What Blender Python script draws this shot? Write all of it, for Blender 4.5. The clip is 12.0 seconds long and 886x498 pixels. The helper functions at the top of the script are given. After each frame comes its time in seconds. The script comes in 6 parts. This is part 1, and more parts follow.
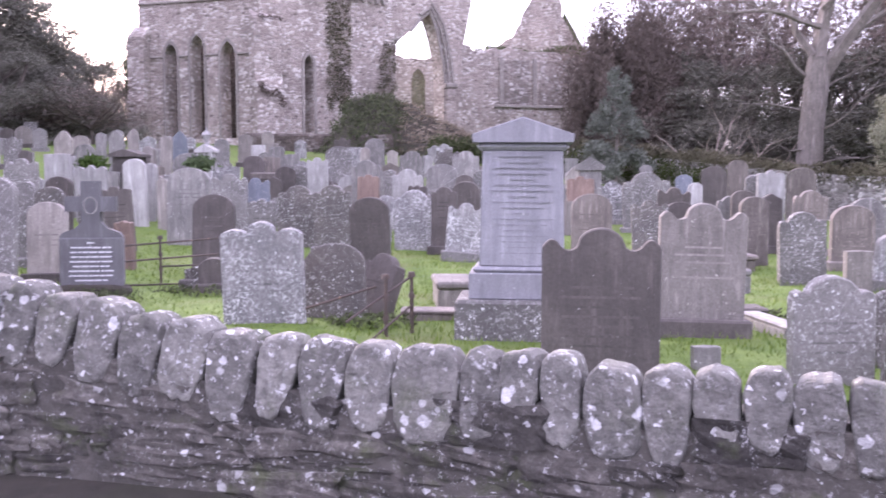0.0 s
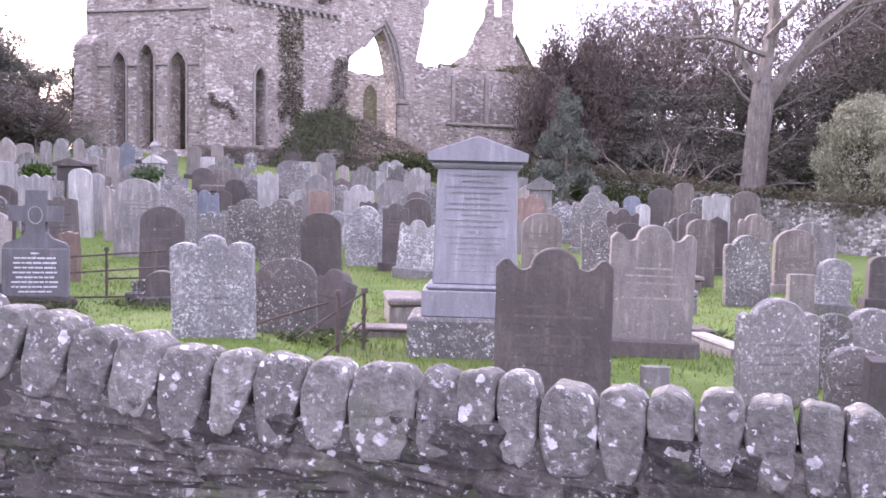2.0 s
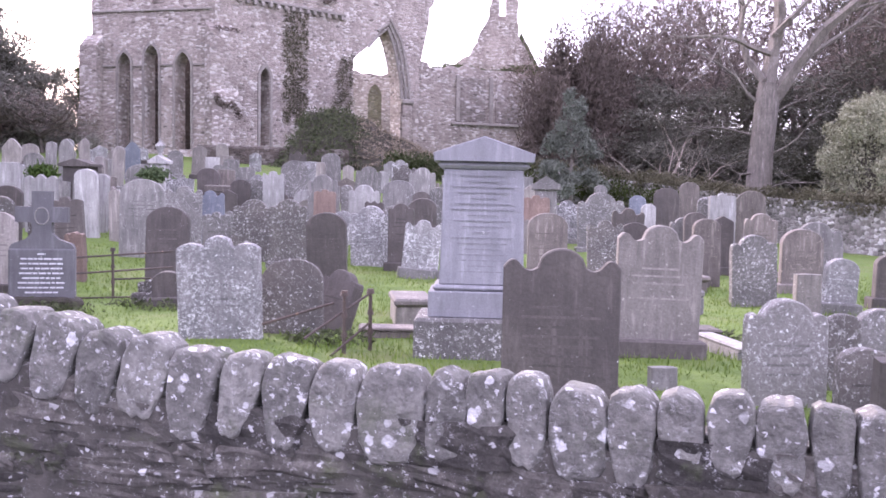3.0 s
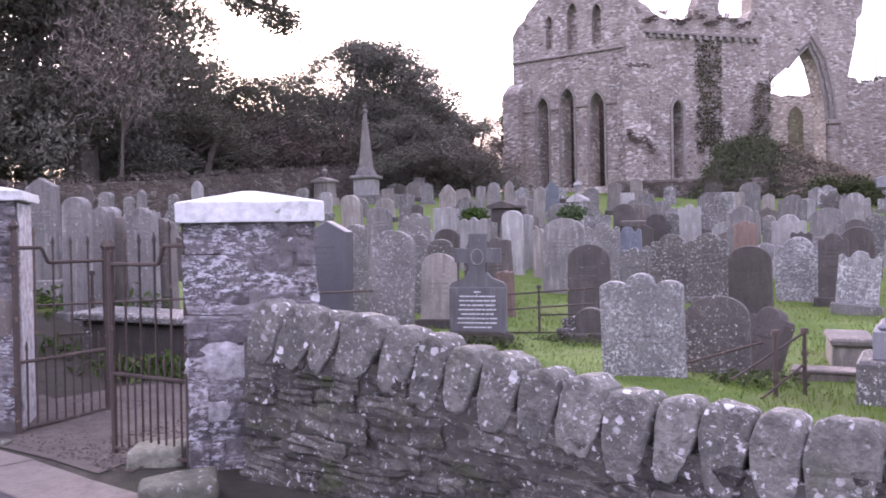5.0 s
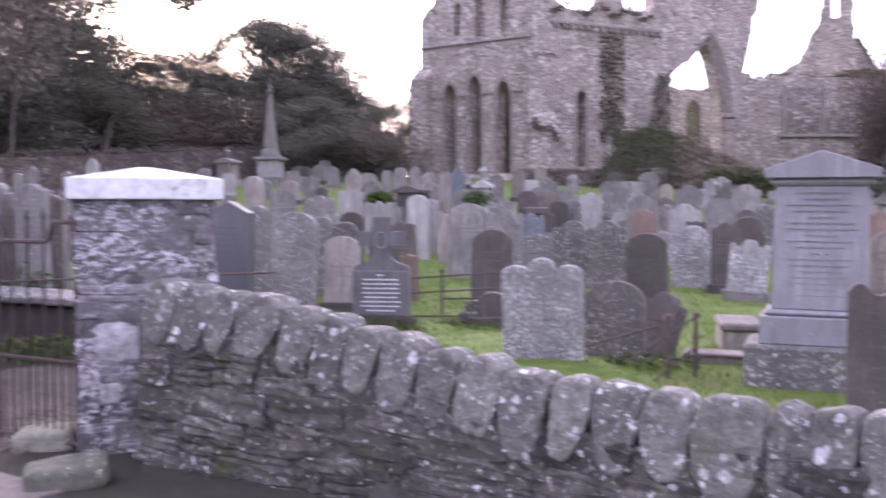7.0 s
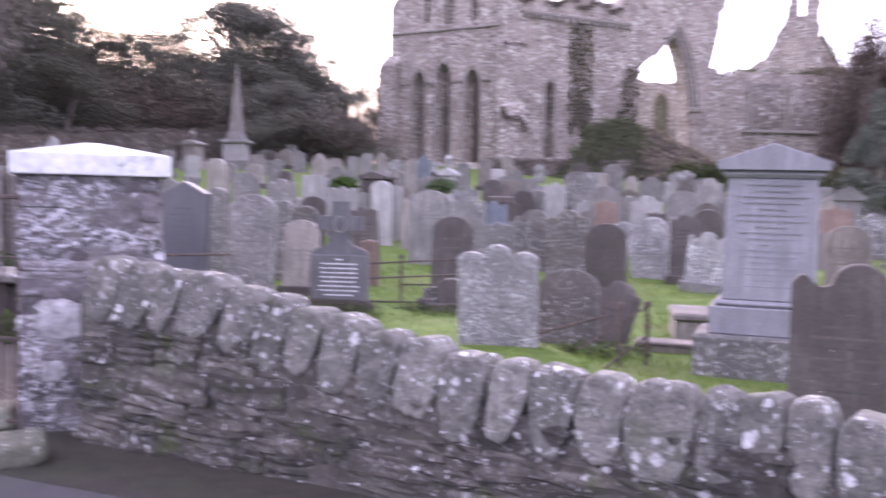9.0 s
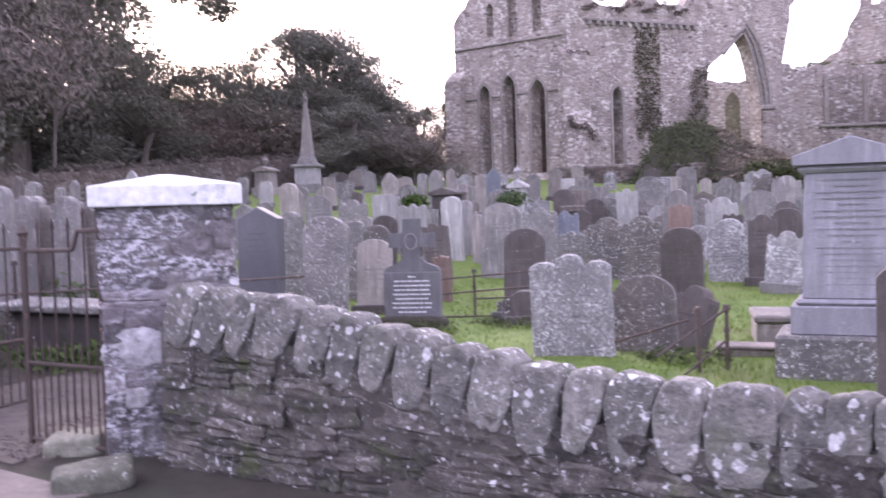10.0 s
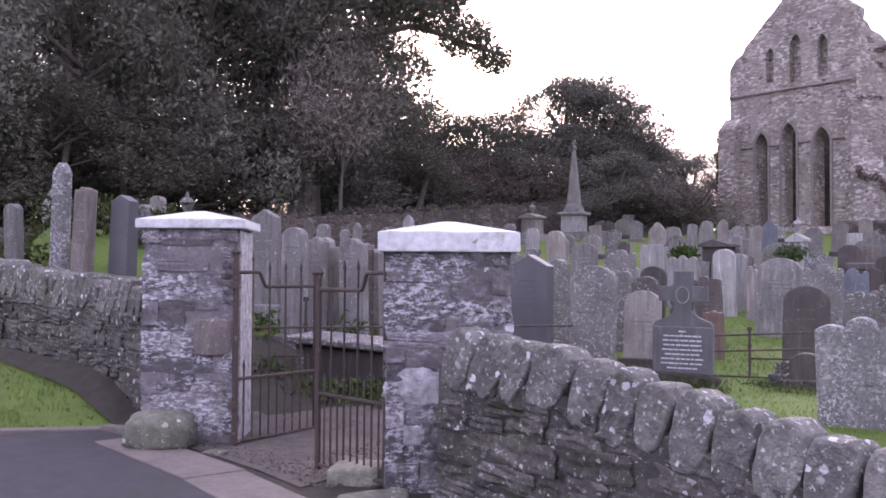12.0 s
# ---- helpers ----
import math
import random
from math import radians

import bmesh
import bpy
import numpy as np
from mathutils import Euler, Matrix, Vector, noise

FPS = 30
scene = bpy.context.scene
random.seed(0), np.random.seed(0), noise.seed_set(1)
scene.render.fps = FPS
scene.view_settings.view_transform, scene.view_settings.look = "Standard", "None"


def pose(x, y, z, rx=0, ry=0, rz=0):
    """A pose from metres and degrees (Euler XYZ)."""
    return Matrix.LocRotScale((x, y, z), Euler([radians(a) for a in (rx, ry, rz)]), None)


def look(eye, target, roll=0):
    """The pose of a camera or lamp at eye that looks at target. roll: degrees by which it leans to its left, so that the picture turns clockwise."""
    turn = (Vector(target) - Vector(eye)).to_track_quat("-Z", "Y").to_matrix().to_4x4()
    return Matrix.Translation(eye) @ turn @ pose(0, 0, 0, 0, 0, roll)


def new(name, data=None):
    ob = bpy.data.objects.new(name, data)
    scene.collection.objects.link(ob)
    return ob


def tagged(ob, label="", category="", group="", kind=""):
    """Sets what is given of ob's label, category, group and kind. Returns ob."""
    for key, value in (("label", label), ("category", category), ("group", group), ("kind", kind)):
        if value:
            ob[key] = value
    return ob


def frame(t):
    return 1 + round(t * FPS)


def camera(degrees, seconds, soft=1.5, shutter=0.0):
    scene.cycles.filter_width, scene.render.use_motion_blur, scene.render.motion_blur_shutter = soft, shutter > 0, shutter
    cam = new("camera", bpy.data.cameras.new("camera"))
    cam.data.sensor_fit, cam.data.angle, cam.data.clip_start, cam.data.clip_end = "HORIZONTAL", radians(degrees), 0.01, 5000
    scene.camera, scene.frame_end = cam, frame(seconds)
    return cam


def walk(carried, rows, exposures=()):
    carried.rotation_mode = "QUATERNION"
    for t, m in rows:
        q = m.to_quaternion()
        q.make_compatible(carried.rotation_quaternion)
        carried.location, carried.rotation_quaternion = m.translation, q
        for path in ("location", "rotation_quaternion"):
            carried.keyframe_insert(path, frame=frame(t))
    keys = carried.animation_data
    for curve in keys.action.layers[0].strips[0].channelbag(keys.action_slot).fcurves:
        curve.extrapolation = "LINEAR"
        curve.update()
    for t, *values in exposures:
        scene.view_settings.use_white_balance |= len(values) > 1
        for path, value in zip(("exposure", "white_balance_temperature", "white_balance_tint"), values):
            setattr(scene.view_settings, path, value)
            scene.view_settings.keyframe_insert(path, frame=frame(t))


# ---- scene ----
EXPO = 1.8
cam = camera(51.1, 12.0, soft=1.65, shutter=0.6)
# seconds, x, y, z, yaw, pitch, roll
ROWS = [
    (0.0, 0.066, -0.007, 1.526, 2.95, -3.92, 0.30),
    (0.5, 0.044, -0.006, 1.537, 0.57, -3.49, 0.07),
    (1.0, 0.040, -0.022, 1.539, -0.10, -3.14, -0.58),
    (1.5, 0.033, -0.016, 1.537, -0.37, -2.99, -0.83),
    (2.0, 0.016, -0.020, 1.535, -0.17, -2.89, -0.88),
    (2.5, 0.006, -0.019, 1.536, -0.00, -2.87, -0.98),
    (3.0, -0.002, -0.009, 1.543, 0.11, -2.92, -0.79),
    (3.5, -0.070, 0.010, 1.560, 5.61, -1.35, -0.06),
    (3.7, -0.109, 0.012, 1.565, 10.51, -0.75, 0.13),
    (5.3, -0.083, -0.015, 1.594, 25.83, -0.92, 1.25),
    (5.5, -0.081, -0.015, 1.596, 26.04, -0.90, 1.25),
    (6.0, -0.072, -0.027, 1.597, 25.75, -0.73, 0.81),
    (6.5, -0.073, -0.034, 1.580, 24.89, -0.62, 0.97),
    (7.0, -0.067, 0.002, 1.565, 19.42, -1.79, 0.20),
    (7.2, -0.045, 0.013, 1.561, 17.10, -1.99, 0.10),
    (8.8, 0.025, 0.032, 1.531, 14.13, -2.60, -1.42),
    (9.0, 0.054, 0.042, 1.533, 17.49, -2.50, -1.03),
    (9.5, 0.077, 0.059, 1.521, 21.05, -2.06, 0.30),
    (10.0, 0.086, 0.059, 1.526, 21.95, -1.57, 1.92),
    (10.5, -0.011, 0.038, 1.540, 31.41, 0.27, 2.46),
    (11.0, -0.007, 0.010, 1.562, 38.56, 1.00, 2.07),
    (11.5, -0.012, 0.007, 1.560, 38.34, 1.44, 0.72),
    (12.0, -0.004, 0.019, 1.551, 38.03, 1.57, -0.32),
]
walk(cam, [(t, pose(x, y, z, 90 + pitch, roll, yaw)) for t, x, y, z, yaw, pitch, roll in ROWS],
     exposures=[(t, EXPO + e, 5890, 34) for t, e in ((0.0, 0.5), (3.2, 0.5), (3.7, 0.3), (5.3, 0.0), (6.6, 0.0), (7.2, 0.05), (9.0, 0.22), (10.1, 0.22), (10.7, -0.15), (12.0, -0.28))])

# ---- sky and sun: a low winter sun behind the trees, thin bright cloud ----
SUN_BEARING, SUN_HEIGHT = 38.0, 9.0
world = bpy.data.worlds.new("sky")
scene.world = world
world.use_nodes = True
wn, wl = world.node_tree.nodes, world.node_tree.links
sky = wn.new("ShaderNodeTexSky")
sky.sky_type, sky.sun_disc = "NISHITA", False
sky.sun_elevation, sky.sun_rotation = radians(SUN_HEIGHT + 6), radians(-SUN_BEARING)
sky.air_density, sky.dust_density = 1.0, 2.0
veil = wn.new("ShaderNodeMixRGB")
veil.inputs["Fac"].default_value = 0.55
veil.inputs["Color2"].default_value = (8.6, 8.0, 8.6, 1)
wl.new(sky.outputs["Color"], veil.inputs["Color1"])
wl.new(veil.outputs["Color"], wn["Background"].inputs["Color"])
wn["Background"].inputs["Strength"].default_value = 0.12
sun = new("sun", bpy.data.lights.new("sun", "SUN"))
sun.data.energy, sun.data.angle, sun.data.color = 2.4, radians(10), (1.0, 0.86, 0.74)
sun.matrix_world = look((0, 0, 0), (math.sin(radians(SUN_BEARING)), -math.cos(radians(SUN_BEARING)), -math.tan(radians(SUN_HEIGHT + 6))))


# ---- materials ----
def nodes_of(name):
    m = bpy.data.materials.new(name)
    m.use_nodes = True
    return m, m.node_tree.nodes, m.node_tree.links


def noise_at(n, l, vec, scale, detail=4.0, rough=0.6, squash=None):
    if squash:
        mp = n.new("ShaderNodeMapping")
        mp.inputs["Scale"].default_value = squash
        l.new(vec, mp.inputs["Vector"])
        vec = mp.outputs["Vector"]
    x = n.new("ShaderNodeTexNoise")
    x.inputs["Scale"].default_value, x.inputs["Detail"].default_value, x.inputs["Roughness"].default_value = scale, detail, rough
    l.new(vec, x.inputs["Vector"])
    return x.outputs["Fac"]


def ranged(n, l, src, a, b, lo=0.0, hi=1.0):
    r = n.new("ShaderNodeMapRange")
    r.inputs["From Min"].default_value, r.inputs["From Max"].default_value = a, b
    r.inputs["To Min"].default_value, r.inputs["To Max"].default_value = lo, hi
    l.new(src, r.inputs["Value"])
    return r.outputs["Result"]


def mixed(n, l, fac, c1, c2):
    m = n.new("ShaderNodeMixRGB")
    for key, v in (("Fac", fac), ("Color1", c1), ("Color2", c2)):
        if isinstance(v, (int, float)):
            m.inputs[key].default_value = v
        elif isinstance(v, tuple):
            m.inputs[key].default_value = (*v, 1)
        else:
            l.new(v, m.inputs[key])
    return m.outputs["Color"]


def times(n, l, a, b):
    m = n.new("ShaderNodeMath")
    m.operation = "MULTIPLY"
    for i, v in enumerate((a, b)):
        if isinstance(v, (int, float)):
            m.inputs[i].default_value = v
        else:
            l.new(v, m.inputs[i])
    return m.outputs[0]


def place_of(n, l, world_space=False):
    """Object coordinates shifted by a random amount for each object, or the world's coordinates."""
    if world_space:
        return n.new("ShaderNodeNewGeometry").outputs["Position"]
    tc, oi = n.new("ShaderNodeTexCoord"), n.new("ShaderNodeObjectInfo")
    add, mul = n.new("ShaderNodeVectorMath"), n.new("ShaderNodeVectorMath")
    mul.operation = "SCALE"
    mul.inputs[0].default_value = (7.3, 3.1, 5.7)
    l.new(oi.outputs["Random"], mul.inputs["Scale"])
    l.new(tc.outputs["Object"], add.inputs[0])
    l.new(mul.outputs[0], add.inputs[1])
    return add.outputs[0]


def stone(name, c1, c2, lichen=None, amount=0.0, size=9.0, rough=0.9, bump=0.5, grain=40.0, moss=0.0, streak=0.0,
          vary=0.25, world_space=False, whitewash=0.0, patchy=0.0, mottle=0.0, relief=1.0, ledges=0.0):
    """Weathered stone: two tones, stains, grain, round lichen spots, moss, and old limewash."""
    m, n, l = nodes_of(name)
    b = n["Principled BSDF"]
    v = place_of(n, l, world_space)
    big = noise_at(n, l, v, 2.2, 5)
    fine = noise_at(n, l, v, grain, 6, 0.7)
    col = mixed(n, l, ranged(n, l, big, 0.3, 0.7), c1, c2)
    dark = tuple(0.55 * k for k in c1)
    col = mixed(n, l, ranged(n, l, fine, 0.35, 0.75, 0.55, 0.0), col, dark)
    if mottle:
        mo = noise_at(n, l, v, 11.0, 5, 0.7)
        col = mixed(n, l, ranged(n, l, mo, 0.5, 0.64, 0.0, mottle), col, tuple(0.5 * k for k in c1))
        col = mixed(n, l, ranged(n, l, mo, 0.46, 0.34, 0.0, mottle * 0.6), col, tuple(1.25 * k for k in c2))
    if streak:
        st = noise_at(n, l, v, 5.0, 3, 0.6, (2.6, 2.6, 0.35))
        col = mixed(n, l, ranged(n, l, st, 0.5, 0.68, 0.0, streak), col, tuple(0.45 * k for k in c1))
        col = mixed(n, l, ranged(n, l, st, 0.42, 0.3, 0.0, streak * 0.8), col, tuple(min(0.6, 1.7 * k) for k in c2))
    if vary:
        oi = n.new("ShaderNodeObjectInfo")
        hs = n.new("ShaderNodeHueSaturation")
        l.new(ranged(n, l, oi.outputs["Random"], 0, 1, 1 - vary, 1 + vary), hs.inputs["Value"])
        l.new(col, hs.inputs["Color"])
        col = hs.outputs["Color"]
    if whitewash:
        w = noise_at(n, l, v, 21.0, 9, 0.84, (0.7, 0.7, 1.5))
        area = noise_at(n, l, v, 2.6, 3, 0.6, (0.6, 0.6, 1.5))
        col = mixed(n, l, times(n, l, ranged(n, l, w, 0.5, 0.54, 0.0, whitewash), ranged(n, l, area, 0.44, 0.58)), col, (0.62, 0.62, 0.66))
    if lichen:
        for k, sc in ((1.0, size), (0.8, size * 2.3)):
            vo = n.new("ShaderNodeTexVoronoi")
            vo.inputs["Scale"].default_value = sc
            warp = n.new("ShaderNodeMixRGB")
            warp.inputs["Fac"].default_value = 0.05
            l.new(v, warp.inputs["Color1"])
            nt = n.new("ShaderNodeTexNoise")
            nt.inputs["Scale"].default_value = sc * 1.7
            l.new(v, nt.inputs["Vector"])
            l.new(nt.outputs["Color"], warp.inputs["Color2"])
            l.new(warp.outputs["Color"], vo.inputs["Vector"])
            sep = n.new("ShaderNodeSeparateColor")
            l.new(vo.outputs["Color"], sep.inputs["Color"])
            rad = times(n, l, ranged(n, l, sep.outputs[0], 1 - amount, 1.0, 0.14, 0.38), ranged(n, l, sep.outputs[0], 1 - amount, 1.001 - amount))
            sub = n.new("ShaderNodeMath")
            sub.operation = "SUBTRACT"  # spots of many sizes, none where the cell has no colony
            l.new(rad, sub.inputs[0])
            l.new(vo.outputs["Distance"], sub.inputs[1])
            col = mixed(n, l, times(n, l, ranged(n, l, sub.outputs[0], 0.0, 0.06), times(n, l, k, ranged(n, l, sep.outputs[1], 0.0, 0.7, 0.35, 1.0))), col, lichen)
        if patchy:
            pn = noise_at(n, l, v, 21.0, 8, 0.85)
            colony = ranged(n, l, noise_at(n, l, v, 2.4, 4, 0.6), 0.4, 0.6, 0.15, 1.0)
            col = mixed(n, l, times(n, l, ranged(n, l, pn, 0.6 - 0.12 * patchy, 0.65 - 0.12 * patchy, 0.0, 0.9), colony), col, lichen)
    if moss:
        mn = noise_at(n, l, v, 3.0, 6, 0.7)
        col = mixed(n, l, ranged(n, l, mn, 0.55, 0.7, 0.0, moss), col, (0.055, 0.075, 0.02))
    l.new(col, b.inputs["Base Color"])
    b.inputs["Roughness"].default_value = rough
    bp = n.new("ShaderNodeBump")
    bp.inputs["Strength"].default_value, bp.inputs["Distance"].default_value = bump, 0.012 * relief
    l.new(fine, bp.inputs["Height"])
    bp2 = n.new("ShaderNodeBump")
    bp2.inputs["Strength"].default_value, bp2.inputs["Distance"].default_value = bump, 0.03 * relief
    l.new(noise_at(n, l, v, grain * 0.22, 4), bp2.inputs["Height"])
    l.new(bp.outputs["Normal"], bp2.inputs["Normal"])
    if ledges:
        snap, bp3 = n.new("ShaderNodeMath"), n.new("ShaderNodeBump")
        snap.operation = "SNAP"
        snap.inputs[1].default_value = 0.09
        l.new(noise_at(n, l, v, 4.5, 5, 0.6, (1.0, 1.0, 1.5)), snap.inputs[0])
        bp3.inputs["Strength"].default_value, bp3.inputs["Distance"].default_value = 0.9, ledges
        l.new(snap.outputs[0], bp3.inputs["Height"])
        l.new(bp2.outputs["Normal"], bp3.inputs["Normal"])
        bp2 = bp3
    l.new(bp2.outputs["Normal"], b.inputs["Normal"])
    return m


def masonry(name, c1, c2, mortar, sx=3.9, sz=8.6, pale=(0.56, 0.53, 0.5), odd=1.0):
    """Coursed rubble far off: cells longer than high, each of its own tone, some bleached, some fallen out, with recessed joints."""
    m, n, l = nodes_of(name)
    b = n["Principled BSDF"]
    tc = n.new("ShaderNodeTexCoord")
    mp = n.new("ShaderNodeMapping")
    mp.inputs["Scale"].default_value = (sx, sx, sz)
    l.new(tc.outputs["Object"], mp.inputs["Vector"])
    cell, edge = n.new("ShaderNodeTexVoronoi"), n.new("ShaderNodeTexVoronoi")
    edge.feature = "DISTANCE_TO_EDGE"
    for vo in (cell, edge):
        vo.inputs["Scale"].default_value = 1.0
        vo.inputs["Randomness"].default_value = 0.75
        l.new(mp.outputs["Vector"], vo.inputs["Vector"])
    sep = n.new("ShaderNodeSeparateColor")
    l.new(cell.outputs["Color"], sep.inputs["Color"])
    obj = tc.outputs["Object"]
    col = mixed(n, l, sep.outputs[0], c1, c2)
    stain = noise_at(n, l, obj, 0.35, 6, 0.7)
    col = mixed(n, l, ranged(n, l, stain, 0.42, 0.62, 0.0, 0.6), col, tuple(0.5 * k for k in c1))
    drip = noise_at(n, l, obj, 1.6, 5, 0.7, (1.0, 1.0, 0.18))
    col = mixed(n, l, ranged(n, l, drip, 0.56, 0.7, 0.0, 0.4 * odd), col, tuple(0.5 * k for k in c1))
    bleached = noise_at(n, l, obj, 0.8, 6, 0.7)
    col = mixed(n, l, times(n, l, ranged(n, l, sep.outputs[1], 0.62, 0.8, 0.0, 0.9 * odd), ranged(n, l, bleached, 0.4, 0.58)), col, pale)
    col = mixed(n, l, ranged(n, l, sep.outputs[2], 0.06, 0.03, 0.0, 0.7 * odd), col, tuple(0.3 * k for k in c1))
    grit = noise_at(n, l, obj, 9.0, 6, 0.75)
    col = mixed(n, l, ranged(n, l, grit, 0.5, 0.7, 0.0, 0.55), col, tuple(0.5 * k for k in c1))
    col = mixed(n, l, ranged(n, l, edge.outputs["Distance"], 0.0, 0.08, 0.35, 0.0), col, mortar)
    l.new(col, b.inputs["Base Color"])
    b.inputs["Roughness"].default_value = 0.95
    bp = n.new("ShaderNodeBump")
    bp.inputs["Strength"].default_value, bp.inputs["Distance"].default_value = 0.8, 0.035
    l.new(ranged(n, l, edge.outputs["Distance"], 0.0, 0.16), bp.inputs["Height"])
    bp2 = n.new("ShaderNodeBump")
    bp2.inputs["Strength"].default_value, bp2.inputs["Distance"].default_value = 0.7, 0.05
    l.new(sep.outputs[0], bp2.inputs["Height"])
    l.new(bp.outputs["Normal"], bp2.inputs["Normal"])
    l.new(bp2.outputs["Normal"], b.inputs["Normal"])
    return m


def leafy(name, c1, c2, rough=0.85, thin=0.12):
    """Leaves: a tone for each, matt, and thin enough for the low sun to shine through."""
    m, n, l = nodes_of(name)
    b = n["Principled BSDF"]
    g = n.new("ShaderNodeNewGeometry")
    big = noise_at(n, l, g.outputs["Position"], 0.5, 3)
    col = mixed(n, l, g.outputs["Random Per Island"], c1, c2)
    col = mixed(n, l, ranged(n, l, big, 0.35, 0.7, 0.0, 0.6), col, tuple(0.6 * k for k in c1))
    oi, hs = n.new("ShaderNodeObjectInfo"), n.new("ShaderNodeHueSaturation")
    l.new(ranged(n, l, oi.outputs["Random"], 0, 1, 0.7, 1.3), hs.inputs["Value"])
    l.new(ranged(n, l, oi.outputs["Random"], 0, 1, 1.25, 0.75), hs.inputs["Saturation"])
    l.new(col, hs.inputs["Color"])
    col = hs.outputs["Color"]
    l.new(col, b.inputs["Base Color"])
    b.inputs["Roughness"].default_value = rough
    b.inputs["Specular IOR Level"].default_value = 0.12
    if thin:
        tl, mx = n.new("ShaderNodeBsdfTranslucent"), n.new("ShaderNodeMixShader")
        l.new(col, tl.inputs["Color"])
        mx.inputs["Fac"].default_value = thin
        l.new(b.outputs["BSDF"], mx.inputs[1])
        l.new(tl.outputs["BSDF"], mx.inputs[2])
        l.new(mx.outputs["Shader"], n["Material Output"].inputs["Surface"])
    return m


def ground_mat(name, tones, bump=0.6, scale=3.0, rough=0.95):
    m, n, l = nodes_of(name)
    b = n["Principled BSDF"]
    v = n.new("ShaderNodeNewGeometry").outputs["Position"]
    col = mixed(n, l, ranged(n, l, noise_at(n, l, v, scale, 6, 0.7), 0.35, 0.65), tones[0], tones[1])
    col = mixed(n, l, ranged(n, l, noise_at(n, l, v, scale * 0.25, 4), 0.5, 0.7, 0.0, 0.8), col, tones[2])
    fine = noise_at(n, l, v, scale * 16, 5, 0.75)
    col = mixed(n, l, ranged(n, l, fine, 0.45, 0.8, 0.0, 0.6), col, tuple(0.5 * k for k in tones[0]))
    l.new(col, b.inputs["Base Color"])
    b.inputs["Roughness"].default_value = rough
    bp = n.new("ShaderNodeBump")
    bp.inputs["Strength"].default_value, bp.inputs["Distance"].default_value = bump, 0.03
    l.new(fine, bp.inputs["Height"])
    l.new(bp.outputs["Normal"], b.inputs["Normal"])
    return m


LICHEN = (0.60, 0.60, 0.59)
HEAD = {
    "dark": stone("dark_stone", (0.075, 0.066, 0.062), (0.13, 0.115, 0.105), LICHEN, 0.006, 40, bump=0.4, streak=0.3),
    "dark_lichen": stone("dark_lichen_stone", (0.085, 0.08, 0.075), (0.15, 0.135, 0.12), LICHEN, 0.3, 24, bump=0.5, patchy=0.45),
    "pale": stone("pale_sandstone", (0.2, 0.183, 0.168), (0.32, 0.295, 0.27), (0.4, 0.38, 0.34), 0.06, 28, streak=0.4, patchy=0.12),
    "lichen": stone("lichen_stone", (0.13, 0.125, 0.12), (0.24, 0.23, 0.215), LICHEN, 0.28, 26, bump=0.6, patchy=0.5),
    "lichen_white": stone("white_lichen_stone", (0.15, 0.15, 0.15), (0.25, 0.24, 0.235), (0.64, 0.64, 0.64), 0.3, 24, bump=0.6, patchy=0.8, streak=0.3),
    "grey": stone("grey_stone", (0.15, 0.145, 0.14), (0.27, 0.26, 0.245), LICHEN, 0.1, 28, streak=0.45, patchy=0.15),
    "brown": stone("brown_stone", (0.14, 0.122, 0.11), (0.235, 0.208, 0.188), (0.42, 0.38, 0.32), 0.12, 28, streak=0.5),
    "red": stone("red_sandstone", (0.17, 0.12, 0.1), (0.25, 0.185, 0.155), (0.4, 0.3, 0.25), 0.08, 26, streak=0.4),
    "blue": stone("blue_slate", (0.14, 0.155, 0.185), (0.22, 0.24, 0.275), LICHEN, 0.1, 26, streak=0.3),
    "white": stone("white_marble", (0.28, 0.275, 0.27), (0.45, 0.44, 0.425), (0.3, 0.3, 0.28), 0.08, 26, streak=0.5),
    "polished": stone("polished_granite", (0.085, 0.085, 0.095), (0.13, 0.13, 0.14), rough=0.4, bump=0.1, vary=0.1),
    "granite": stone("grey_granite", (0.115, 0.113, 0.12), (0.17, 0.168, 0.176), (0.4, 0.4, 0.4), 0.03, 26, bump=0.2, grain=80, streak=0.3, vary=0.08),
    "monument": stone("blue_grey_granite", (0.235, 0.235, 0.255), (0.32, 0.32, 0.345), (0.45, 0.45, 0.45), 0.012, 24, bump=0.2, grain=90, streak=0.25, vary=0.05),
}
COPING = stone("coping_stone", (0.145, 0.142, 0.128), (0.275, 0.268, 0.24), (0.66, 0.66, 0.66), 0.42, 12.0, bump=1.0, grain=34, moss=0.4, patchy=0.3, vary=0.2, mottle=0.5, relief=1.2, ledges=0.12)
RUBBLE = stone("rubble_stone", (0.055, 0.05, 0.044), (0.16, 0.148, 0.13), (0.56, 0.56, 0.56), 0.2, 11, bump=0.9, grain=28, moss=0.6, vary=0.4, world_space=True, patchy=0.32, relief=1.4, mottle=0.6, ledges=0.08)
PIER_STONE = stone("pier_stone", (0.13, 0.12, 0.125), (0.25, 0.228, 0.232), (0.6, 0.6, 0.62), 0.1, 9, bump=0.9, grain=26, vary=0.42, whitewash=0.85, world_space=True, relief=1.2, mottle=0.4, ledges=0.06)
PIER_MORTAR = stone("pier_mortar", (0.15, 0.14, 0.135), (0.3, 0.285, 0.28), bump=1.0, grain=22, vary=0, whitewash=0.6, world_space=True)
MORTAR = stone("old_mortar", (0.05, 0.046, 0.04), (0.15, 0.14, 0.122), (0.5, 0.5, 0.5), 0.15, 14, bump=1.0, grain=22, moss=0.6, vary=0, mottle=0.5, patchy=0.3)
